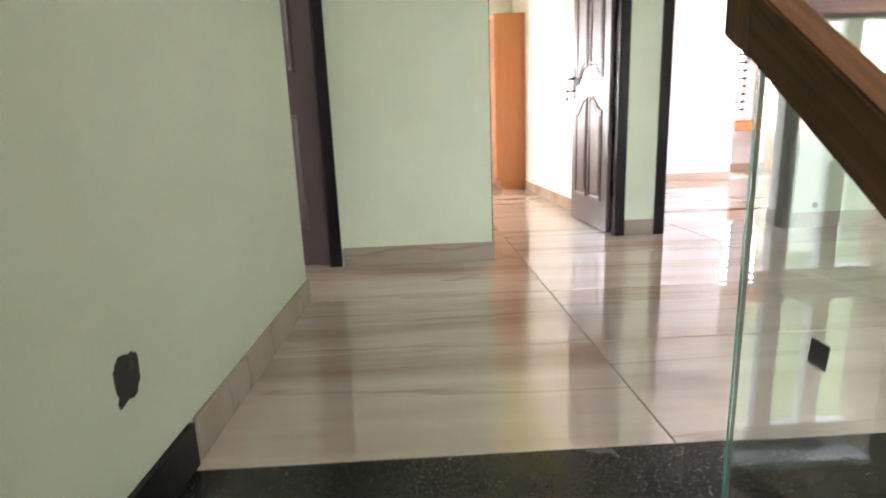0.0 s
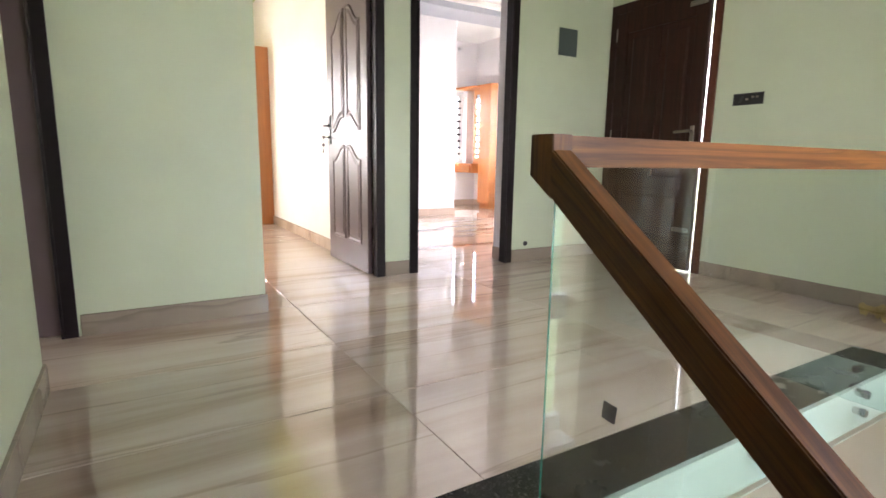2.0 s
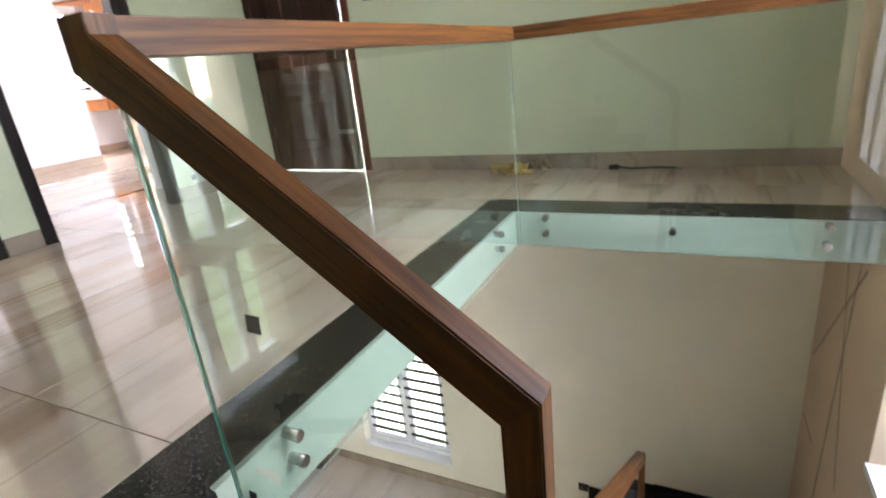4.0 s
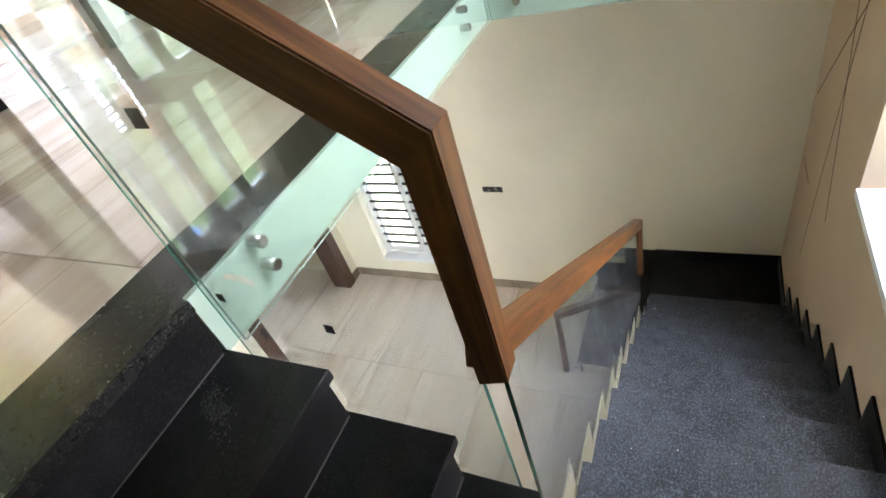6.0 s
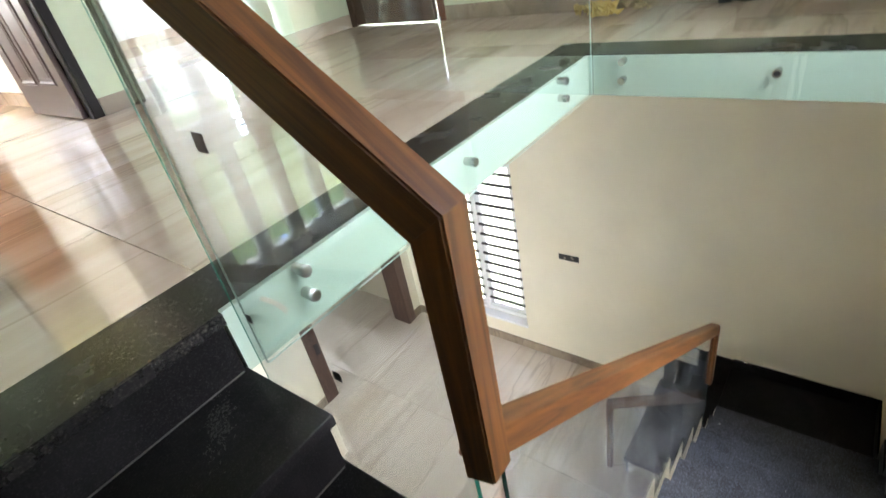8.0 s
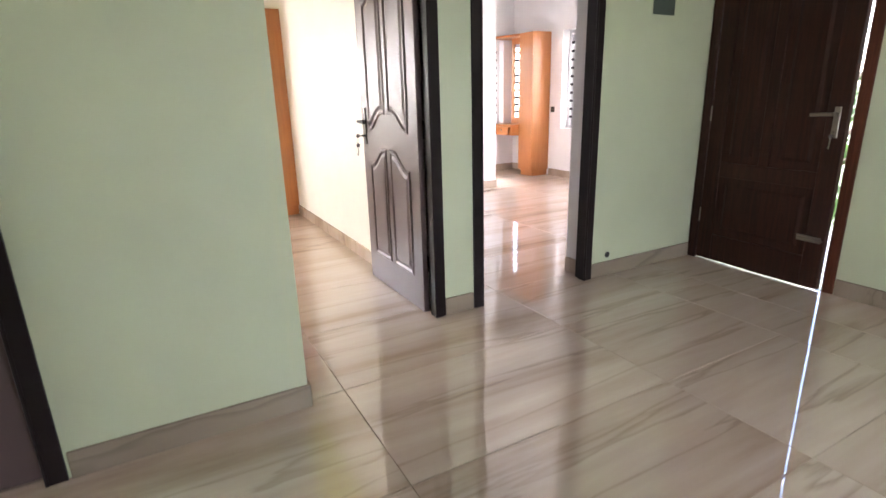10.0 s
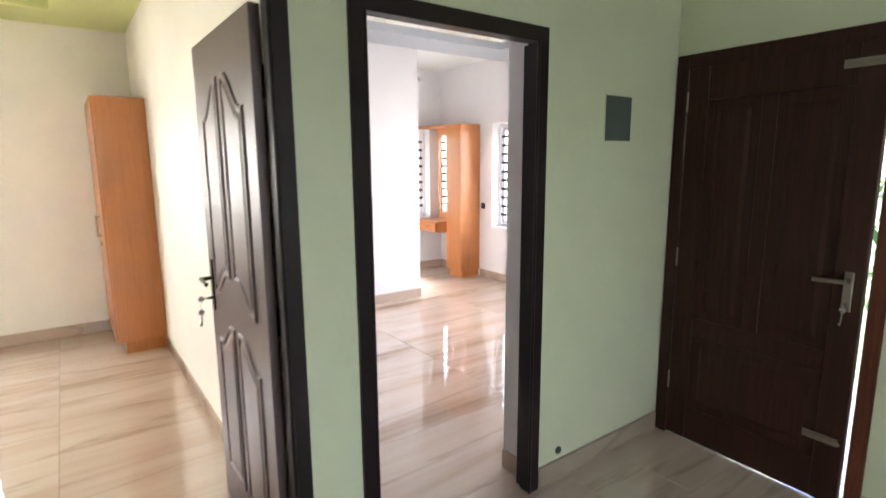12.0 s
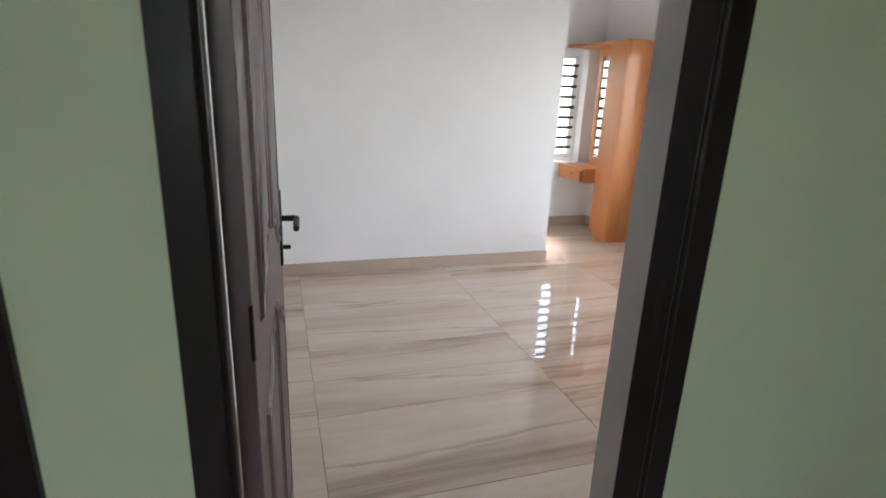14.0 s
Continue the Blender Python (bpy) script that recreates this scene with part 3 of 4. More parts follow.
rod(bm, (w - 0.052, -0.050, 0.935), (w - 0.052, -0.053, 0.935), 0.014, 16)
rod(bm, (w - 0.052, -0.052, 0.925), (w - 0.055, -0.052, 0.865), 0.003, 8)
box(bm, w - 0.064, -0.0535, 0.865, w - 0.055, -0.0505, 0.875)
rod(bm, (w - 0.052, -0.050, 0.96), (w - 0.052, -0.051, 0.945), 0.002, 6)
part("key", bm, M_STEEL, bl, "steel keys in the lock")
for z in (0.28, 1.0, 1.83):
    part("hinge", boxed(-0.003, -0.026, z, 0.005, -0.02, z + 0.1), M_BRASS, bl, "satin nickel hinge")
for z in (0.3, 1.95):
    bolt = part("tower_bolt", boxed(w - 0.16, -0.026, z, w - 0.02, -0.02, z + 0.035), M_BRASS, bl, "satin nickel sliding bolt")
    part("bolt_rod", rod(bmesh.new(), (w - 0.15, -0.032, z + 0.017), (w - 0.01, -0.032, z + 0.017), 0.006), M_BRASS, bolt)
bl.matrix_world = pose(EX + 0.016, BD[1] - 0.066, 0, 0, 0, -92.3)

# ---------------------------------------------------------------- windows
def barred_window(name, axis, plane, depth, u0, u1, z0, z1, lights, label, bars=0.125, sign=1, thick=0.018):
    """White framed casement with horizontal bars in an opening. plane: room face of the wall; depth: how far out the frame sits (signed)."""
    win = tagged(thing(name, label, "window"), kind="structure")

    def bx(p0, p1, a, b, c, d, bevel=0.0):
        p0, p1 = sorted((plane + p0 * sign, plane + p1 * sign))
        return boxed(a, p0, c, b, p1, d, bevel=bevel) if axis == "x" else boxed(p0, a, c, p1, b, d, bevel=bevel)
    f = 0.05
    part("window_sill", bx(-0.015, depth, u0 - 0.01, u1 + 0.01, z0 - 0.02, z0 + 0.004), M_UPVC, win)
    for a, b in ((u0, u0 + f), (u1 - f, u1)):
        part("window_frame", bx(depth, depth + 0.06, a, b, z0, z1, 0.004), M_UPVC, win)
    for c, d in ((z0 + 0.004, z0 + f), (z1 - f, z1)):
        part("window_frame", bx(depth, depth + 0.06, u0 + f, u1 - f, c, d, 0.004), M_UPVC, win)
    step = (u1 - u0 - 2 * f) / lights
    for i in range(lights):
        a, b = u0 + f + step * i, u0 + f + step * (i + 1)
        if i:
            part("mullion", bx(depth - 0.004, depth + 0.06, a - 0.022, a + 0.022, z0 + f, z1 - f, 0.004), M_UPVC, win)
        lo, hi, zl, zh = a + (0.024 if i else 0.002), b - (0.024 if i < lights - 1 else 0.002), z0 + f + 0.002, z1 - f - 0.002
        q0, q1 = sorted((plane + (depth + 0.020) * sign, plane + (depth + 0.052) * sign))
        part("sash", wall(axis, q0, q1, lo, hi, zl, zh, [(lo + 0.038, hi - 0.038, zl + 0.04, zh - 0.04)]), M_UPVC, win)
        pane = part("pane", bx(depth + 0.03, depth + 0.035, a, b, z0 + f, z1 - f), M_PANE, win)
        pane.visible_shadow = False
        if bars:
            n = int((z1 - z0 - 2 * f) / bars)
            for k in range(1, n + 1):
                z = z0 + f + (z1 - z0 - 2 * f) * k / (n + 1)
                e = bmesh.new()
                p = plane + sign * (depth + 0.012)
                A, B = ((a, p, z), (b, p, z)) if axis == "x" else ((p, a, z), (p, b, z))
                rod(e, A, B, thick, 8)
                part("bar", e, M_BAR, win)
    return win


barred_window("window_1", "x", R1N, 0.12, *W1, 5, "white framed bedroom window with dark horizontal bars")
barred_window("window_2", "x", R2N, 0.12, *W2, 2, "white framed window with dark horizontal bars beside the dressing unit")
barred_window("window_3", "y", R2E, 0.12, *W3, 5, "white framed bedroom window with dark horizontal bars")
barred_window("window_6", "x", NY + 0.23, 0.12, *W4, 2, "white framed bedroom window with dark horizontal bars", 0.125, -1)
# unseen window, added to go with the fill lamp of the lower storey
barred_window("window_7", "y", -3, 0.08, *W7, 4, "white framed lower window with dark horizontal bars", 0.125, -1)
# window invented for the far lower room's fill, out of view
barred_window("window_8", "y", EX, 0.08, *W8, 4, "white framed lower window with dark horizontal bars")
# hidden window added to carry the passage light
barred_window("window_9", "y", -2.6, 0.08, *W9, 1, "narrow white framed window at the end of the passage", 0.125, -1)
barred_window("window_4", "y", EX, 0.08, *GW, 2, "white framed lower window with dark horizontal bars", 0.112, 1, 0.014)

def stair_window(x0, x1, z0, z1):
    """Tall casement of many narrow lights over one transom."""
    win = tagged(thing("window_5", "tall pale framed stair window of narrow lights over the garden", "window"), kind="structure")
    ya, yb = SY - 0.20, SY - 0.14
    part("window_sill", boxed(x0, SY - 0.22, z0 - 0.03, x1, SY + 0.012, z0 + 0.004), M_UPVC, win)
    part("window_frame", boxed(x0, ya, z0 + 0.004, x1, yb, z0 + 0.12, bevel=0.004), M_UPVC, win)
    part("window_frame", boxed(x0, ya, z1 - 0.07, x1, yb, z1, bevel=0.004), M_UPVC, win)
    part("transom", boxed(x0, ya, -0.18, x1, yb + 0.002, -0.02, bevel=0.004), M_UPVC, win)
    step, n = 0.2475, int((x1 - x0) / 0.2475)
    for i in range(n + 1):
        c = x0 + 0.02 + step * i
        for a, b in ((z0 + 0.12, -0.18), (-0.02, z1 - 0.07)):
            part("mullion", boxed(max(x0, c - 0.042), ya, a, min(x1, c + 0.042), yb, b, bevel=0.003), M_UPVC, win)
            if i < n:
                p = part("pane", boxed(c + 0.042, ya + 0.02, a, c + step - 0.042, ya + 0.025, b), M_PANE, win)
                p.visible_shadow = False
    return win


stair_window(*SW)

# ---------------------------------------------------------------- staircase
stairs = thing("staircase", "black granite winding staircase going down to the lower storey", "staircase", kind="structure")
RISE, GO = 0.178, 0.258
Z1, Z2, Z3, Z4, Z5 = -0.166, -0.330, -0.497, -0.673, -0.849


def tread(pts, z, name="tread", mat=None):
    bm = prism(bmesh.new(), pts, "z", z - 0.03, z)
    bmesh.ops.bevel(bm, geom=[e for e in bm.edges if all(v.co.z > z - 0.001 for v in e.verts)], offset=0.002, segments=1, affect="EDGES")
    return part(name, bm, mat or M_GRANITE, stairs)


def rect(x0, y0, x1, y1):
    return [(x0, y0), (x1, y0), (x1, y1), (x0, y1)]


tread(rect(WX, 0.615, OPEN, 0.925), Z1)
tread(rect(WX, 0.375, OPEN, 0.652), Z2)
tread([(OPEN, 0.415), (WX, 0.415), (WX, -0.33), (OPEN, 0.225)], Z3)
tread([(OPEN, 0.243), (WX, -0.30), (WX, SY), (0.255, SY)], Z4)
tread([(OPEN, 0.245), (0.275, SY), (OPEN + 0.055, SY), (OPEN + 0.055, 0.245)], Z5)
FL2 = [(6 + i, 0.848 + GO * i, -1.025 - RISE * i) for i in range(9)]
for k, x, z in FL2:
    tread(rect(x - 0.022, SY, x + GO + 0.006, 0.238), z, mat=M_DUSTY_LIT)
LAND = FL2[-1][2] - RISE
tread(rect(FL2[-1][1] + GO - 0.02, SY, EX, 0.25), LAND, "landing")
for i in range(2):
    tread(rect(2.86, 0.252 + 0.25 * i, EX, 0.515 + 0.25 * i), LAND - RISE * (i + 1))
# risers
for y, za, zb in ((0.900, -0.032, Z1), (0.63, Z1 - 0.03, Z2), (0.395, Z2 - 0.03, Z3)):
    part("riser", boxed(WX, y, zb, OPEN - 0.01, y + 0.018, za), M_GRANITE, stairs)
for (xa, ya), (xb, yb), za, zb in (((OPEN - 0.01, 0.24), (WX, -0.312), Z3 - 0.03, Z4), ((OPEN - 0.01, 0.24), (0.265, SY), Z4 - 0.03, Z5)):
    part("riser", beam(bmesh.new(), (xa, ya, (za + zb) / 2), (xb, yb, (za + zb) / 2), 0.018, za - zb, bevel=0), M_GRANITE, stairs)
prev = Z5
for k, x, z in FL2:
    part("riser", boxed(x - 0.02, SY, z, x - 0.002, 0.24, prev - 0.03), M_GRANITE, stairs)
    prev = z
part("riser", boxed(FL2[-1][1] + GO - 0.02, SY, LAND, FL2[-1][1] + GO - 0.002, 0.24, prev - 0.03), M_GRANITE, stairs)
for i in range(3):
    part("riser", boxed(2.87, 0.252 + 0.25 * i - 0.018, max(GF, LAND - RISE * (i + 1)), EX, 0.252 + 0.25 * i, LAND - RISE * i - 0.03), M_GRANITE, stairs)
# pale mortar in the joints between treads and risers
M_JOINT = paint("joint_mortar", (0.12, 0.115, 0.105), 0.4)
for y, z in ((0.9, Z1), (0.63, Z2), (0.395, Z3)):
    part("joint", boxed(WX + 0.012, y - 0.003, z - 0.001, OPEN - 0.014, y + 0.001, z + 0.0025), M_JOINT, stairs, "pale mortar joint")
# pale dust scuffed across the top treads
M_SCUFF = paint("dust_scuff", (0.075, 0.072, 0.07), 0.4, 0.8)
for name, cx, cy, z, n in (("dust_scuff", 0.640, 0.815, Z1, 260), ("dust_scuff", 0.34, 0.76, Z1, 90), ("dust_scuff", 0.52, 0.50, Z2, 110)):
    rnd = random.Random(n)
    bm = bmesh.new()
    for i in range(n):
        along = rnd.gauss(0, 0.028)
        px, py = cx + along * 0.8 + rnd.gauss(0, 0.014), cy + along * 1.1 + rnd.gauss(0, 0.012)
        l, wd3, ang = rnd.uniform(0.0012, 0.0055), rnd.uniform(0.0005, 0.0018), rnd.gauss(40, 40)
        m = pose(px, py, z + 0.0004, 0, 0, ang)
        vs = [bm.verts.new(m @ Vector(q)) for q in ((-l, 0, 0), (-l * 0.3, -wd3, 0), (l * 0.7, -wd3 * 0.6, 0), (l, 0, 0), (l * 0.2, wd3, 0), (-l * 0.6, wd3 * 0.7, 0))]
        top = [bm.verts.new(v.co + Vector((0, 0, 0.0004))) for v in vs]
        bm.faces.new(top)
        for j in range(6):
            bm.faces.new((vs[j], vs[(j + 1) % 6], top[(j + 1) % 6], top[j]))
    part(name, bm, M_SCUFF, stairs, "pale dust scuffed on the stone")
# plastered body under the treads
body = bmesh.new()
prism(body, [(0.915, -0.035), (0.915, Z1 - 0.03), (0.633, Z1 - 0.03), (0.633, Z2 - 0.03), (0.398, Z2 - 0.03), (0.398, Z3 - 0.03), (0.2, Z3 - 0.03), (0.2, -0.90), (0.915, -0.38)], "x", WX, OPEN - 0.014)
part("body", body, M_LOWER, stairs, "cream plastered side of the upper flight")
part("body", prism(bmesh.new(), [(WX, 0.2), (WX, SY), (OPEN, SY), (OPEN, 0.2)], "z", -1.09, Z5 - 0.03), M_LOWER, stairs)
part("body", prism(bmesh.new(), [(WX, 0.2), (WX, SY + 0.3), (0.2, SY + 0.2), (OPEN - 0.03, 0.2)], "z", Z5 - 0.03, Z4 - 0.031), M_LOWER, stairs)
saw = []
for k, x, z in FL2:
    saw += [(x, z - 0.03 + (RISE if saw else 0)), (x, z - 0.03)] if saw else [(x, z - 0.03)]
xe = FL2[-1][1] + GO
saw += [(xe, FL2[-1][2] - 0.03), (xe, LAND - 0.03), (EX, LAND - 0.03), (EX, LAND - 0.2), (xe, LAND - 0.2), (0.848, FL2[0][2] - 0.22)]
part("body", prism(bmesh.new(), saw, "y", SY, 0.243), M_LOWER, stairs, "cream plastered side of the lower flight")
part("body", boxed(2.88, 0.24, GF, EX, 0.50, LAND - RISE - 0.03), M_LOWER, stairs)
part("body", boxed(2.88, 0.502, GF, EX, 0.75, LAND - 2 * RISE - 0.03), M_LOWER, stairs)
# dark stepped skirting on the stair walls
H = 0.10
for y0, y1, z, up in ((0.89, 1.14, 0.0, 0.0), (0.63, 0.89, Z1, -Z1), (0.395, 0.63, Z2, Z1 - Z2), (-0.31, 0.395, Z3, Z2 - Z3), (SY, -0.31, Z4, Z3 - Z4)):
    bm = boxed(WX - 0.003, y0, z, WX + 0.012, y1, z + H)
    if up:
        box(bm, WX - 0.003, y1 - 0.10 if y1 - 0.1 > y0 else y0, z + H, WX + 0.0118, y1, z + H + up)
    part("skirting", bm, M_GRANITE, stairs)
for (xa, xb, z, up) in [(WX, 0.265, Z4, 0), (0.265, 0.83, Z5, RISE)] + [(x - 0.02, x + GO - 0.02, z, RISE) for k, x, z in FL2] + [(xe - 0.02, EX, LAND, RISE)]:
    bm = boxed(xa, SY - 0.003, z, xb, SY + 0.012, z + H)
    if up:
        box(bm, xa, SY - 0.003, z + H, xa + 0.10, SY + 0.0118, z + H + up)
    part("skirting", bm, M_GRANITE, stairs)
part("skirting", boxed(EX - 0.012, SY + 0.012, LAND, EX + 0.003, 0.24, LAND + H), M_GRANITE, stairs)
for i in range(2):
    part("skirting", boxed(EX - 0.012, 0.24 + 0.25 * i, LAND - RISE * (i + 1), EX + 0.003, 0.49 + 0.25 * i, LAND - RISE * i + H * 0.9), M_GRANITE, stairs)

# granite band round the well
stone = prism(bmesh.new(), [(WX, EDGE - 0.012), (OPEN - 0.001, EDGE - 0.012), (OPEN - 0.001, EDGE + 0.0135), (1.9, EDGE + 0.0135), (1.9, 1.118), (WX, 1.118)], "z", -0.032, 0.002)
bmesh.ops.bevel(stone, geom=[e for e in stone.edges if all(v.co.z > 0 for v in e.verts)], offset=0.003, segments=2, affect="EDGES")
band = setting("granite_border", stone, [M_BORDER], "black granite border at the edge of the stair well", "trim")
for a in ((1.9015, EDGE + 0.0135, -0.005, 2.943, 1.118, 0.002), (WELL + 0.0135, 0.10, -0.005, 2.943, EDGE + 0.012, 0.002), (WELL + 0.0135, SY, -0.005, 2.943, 0.0985, 0.002)):
    part("border_stone", boxed(*a, bevel=0.0015), M_BORDER, band)

# ---------------------------------------------------------------- glass railing
rail = thing("glass_railing", "frameless glass railing with a teak handrail round the stairs", "railing")
RW, RH = 0.048, 0.058
YR, XR, XE = 0.855, 0.779, 2.675            # centre lines of the handrail
ZT = 0.872
YG, XG = 0.868, 2.688                       # planes of the glass along the well


def sloped_rail(a, b, h):
    """A raking length of handrail with its grain running along it."""
    d = Vector(b) - Vector(a)
    ob = part("handrail", beam(bmesh.new(), (0, 0, 0), (d.length, 0, 0), RW, h), M_TEAK, rail, "polished teak handrail")
    side = Vector((0, 0, 1)).cross(d).normalized()
    x = d.normalized()
    m = Matrix((x, side, x.cross(side))).transposed().to_4x4()
    m.translation = Vector(a)
    ob.matrix_world = m


part("handrail", beam(bmesh.new(), (XR + 0.0226, YR, ZT - RH / 2), (XE + 0.021, YR, ZT - RH / 2), RW, RH), M_TEAK, rail, "polished teak handrail")
part("handrail", beam(bmesh.new(), (XE, YR - 0.022, ZT - RH / 2), (XE, SY, ZT - RH / 2), RW, RH), M_TEAK_Y, rail, "polished teak handrail")
newel = prism(bmesh.new(), [(0.819, ZT + 0.001), (0.8792, ZT + 0.001), (0.8792, 0.798), (0.819, 0.757)], "x", XR - 0.0245, XR + 0.0245)
bmesh.ops.bevel(newel, geom=newel.edges[:], offset=0.002, segments=2, affect="EDGES")
part("newel_block", newel, M_TEAK_Z, rail)


def mitred_rail():
    """The raking handrail of the upper flight, mitred into its drop post."""
    top, foot = Vector((XR, 0.83, 0.81)), Vector((XR, 0.235, 0.353))
    x = (foot - top).normalized()
    side = Vector((0, 0, 1)).cross(x).normalized()
    m = Matrix((x, side, x.cross(side))).transposed().to_4x4()
    m.translation = top
    inv = m.inverted()
    q = [inv @ Vector((XR, y, z)) for y, z in ((0.83, 0.853), (0.208, 0.3755), (0.262, 0.331), (0.83, 0.767))]
    bm = prism(bmesh.new(), [(p.x, p.z) for p in q], "y", -RW / 2, RW / 2)
    bmesh.ops.bevel(bm, geom=[e for e in bm.edges if e.calc_length() > 0.2], offset=0.003, segments=2, affect="EDGES")
    part("handrail", bm, M_TEAK, rail, "polished teak handrail").matrix_world = m


mitred_rail()
post = prism(bmesh.new(), [(0.208, 0.3754), (0.262, 0.3309), (0.262, -0.086), (0.208, -0.066)], "x", XR - RW / 2, XR + RW / 2)
bmesh.ops.bevel(post, geom=[e for e in post.edges if e.calc_length() > 0.2], offset=0.003, segments=2, affect="EDGES")
part("drop_post", post, M_TEAK_Z, rail)
sloped_rail((XR + 0.01, 0.262, -0.045), (2.865, 0.268, -1.515), RH)
part("drop_post", boxed(2.838, 0.242, -1.93, 2.888, 0.295, -1.503, bevel=0.006), M_TEAK_Z, rail)


def pane(pts, axis, at, name="glass_pane", t=0.010, mat=None, edge=None):
    bm = prism(bmesh.new(), pts, axis, at - t / 2, at + t / 2)
    bm.normal_update()
    k = "xyz".index(axis)
    for f in bm.faces:
        f.material_index = 0 if abs(f.normal[k]) > 0.9 else 1
    ob = part(name, bm, [mat or M_GLASS, edge or M_GEDGE], rail, "clear toughened glass with green edges")
    ob.visible_shadow = False
    return ob


# edges of this pane carry the painted highlight
pane([(0.815, -0.165), (XG - 0.008, -0.165), (XG - 0.008, ZT - RH), (0.815, ZT - RH)], "y", YG, edge=M_GEDGE_LIT)
pane([(SY + 0.02, -0.165), (YG - 0.008, -0.165), (YG - 0.008, ZT - RH), (SY + 0.02, ZT - RH)], "x", XG)
pane([(0.835, -0.20), (0.27, -0.66), (0.27, 0.36), (0.835, 0.775)], "x", OPEN + 0.008)
pane([(0.845, -1.04), (2.85, -2.44), (2.85, -1.53), (0.845, -0.11)], "y", 0.264, mat=M_DUSTYGLASS)
sloped_rail((2.86, 0.30, -2.065), (2.86, 0.86, -2.435), RH)
part("newel_post", boxed(2.839, 0.845, GF, 2.881, 0.887, -2.41, bevel=0.004), M_TEAK_Z, rail)
pane([(0.315, -2.80), (0.84, -3.12), (0.84, -2.46), (0.315, -2.1)], "x", 2.86)
bolts = [("y", x, z) for x in (0.985, 2.41) for z in (-0.016, -0.089)] + [("y", 1.706, -0.062)] + [("x", y, z) for y in (0.73, -0.425) for z in (-0.020, -0.100)] + [("x", 0.150, -0.066)]
for axis, u, z in bolts:
    lone = axis == "x" and u == 0.150
    at = (lambda d: (u, YG + d, z)) if axis == "y" else (lambda d: (XG + d, u, z))
    back = EDGE - YG if axis == "y" else WELL - XG
    bm = rod(bmesh.new(), at(0.005), at(back), 0.0145, 20)
    part("standoff_barrel", bm, M_STEEL, rail, "polished steel standoff barrel")
    cap = rod(bmesh.new(), at(-0.005), at(-0.010), 0.0165, 24)
    if not lone:
        rod(cap, at(-0.010), at(-0.0155), 0.0145, 24)
    cap = part("standoff_cap", cap, M_STEEL, rail, "polished steel standoff cap")
    if lone:
        # black disc that paints the dark inside of the screw hole
        part("bolt_hole", rod(bmesh.new(), at(-0.0095), at(-0.0108), 0.011, 16), M_FLATBLACK, cap, "open black screw hole")
for x, z in ((1.1, -1.24), (1.95, -1.82), (2.65, -2.3)):
    part("standoff_bolt", rod(bmesh.new(), (x, 0.236, z), (x, 0.29, z), 0.02, 16), M_STEEL, rail)
for y, z, s in ((0.68, 0.402, 0.017), (0.797, 0.013, 0.011), (0.556, -0.038, 0.012)):
    part("tape_patch", prism(bmesh.new(), [(y - s * 0.8, z - s), (y + s * 0.9, z - s * 0.9), (y + s * 0.7, z + s), (y - s, z + s * 0.9)], "x", OPEN + 0.0135, OPEN + 0.0145), M_FLATBLACK, rail, "black tape patch on the glass")

curl = thing("tape_curl", "curled strip of beige masking tape stuck to the glass", "tape strip")
bm = bmesh.new()
rows = []
for i in range(9):
    k = i / 8
    lift = 0.002 + 0.010 * math.sin(math.pi * k) + 0.012 * k * k
    c = Vector((0.858 + 0.040 * k, YG - 0.005 - lift, -0.004 - 0.072 * k + 0.012 * math.sin(2.6 * k)))
    wd2 = 0.0045 + 0.001 * k
    rows.append([bm.verts.new(c + Vector((a * wd2, b, a * wd2 * 0.7))) for a, b in ((-1, 0), (1, 0), (1, -0.0006), (-1, -0.0006))])
for p, q in zip(rows, rows[1:]):
    for j in range(4):
        bm.faces.new((p[j], p[(j + 1) % 4], q[(j + 1) % 4], q[j]))
bm.faces.new(rows[0])
bm.faces.new(rows[-1][::-1])
part("strip", bm, paint("masking_tape", (0.40, 0.37, 0.29), 0.1), curl)

# ---------------------------------------------------------------- furniture
wd = thing("wardrobe", "tall orange-brown laminate wardrobe against the bedroom wall", "wardrobe")
part("carcass", boxed(1.262, 6.74, 0.10, PART0 - 0.002, R1N - 0.01, 2.10, bevel=0.003), M_LAMINATE, wd)
part("plinth", boxed(1.31, 6.75, 0.0, PART0 - 0.012, R1N - 0.02, 0.10), M_LAMINATE, wd)
for y0, y1, hy in ((6.742, 7.16, 7.10), (7.164, R1N - 0.012, 7.22)):
    d = part("wardrobe_door", boxed(1.243, y0, 0.102, 1.261, y1, 2.098, bevel=0.002), M_LAMINATE, wd)
    hd = bmesh.new()
    for z in (0.97, 1.13):
        rod(hd, (1.245, hy, z), (1.215, hy, z), 0.005, 8)
    rod(hd, (1.215, hy, 0.96), (1.215, hy, 1.14), 0.006, 8)
    part("handle", hd, M_STEEL, d, "steel bar handle")
    part("lock", rod(bmesh.new(), (1.245, hy, 0.9), (1.228, hy, 0.9), 0.011), M_STEEL, d)

du = thing("dressing_unit", "orange-brown laminate dressing unit with mirror and small drawer", "dressing table")
part("tall_cabinet", boxed(5.30, 7.30, 0.09, R2E - 0.003, 7.62, 2.07, bevel=0.003), M_LAMINATE, du)
part("plinth", boxed(5.32, 7.315, 0.0, R2E - 0.014, 7.60, 0.09), M_LAMINATE, du)
cd = part("cabinet_door", boxed(5.283, 7.302, 0.092, 5.299, 7.618, 2.068, bevel=0.002), M_LAMINATE, du)
hd = bmesh.new()
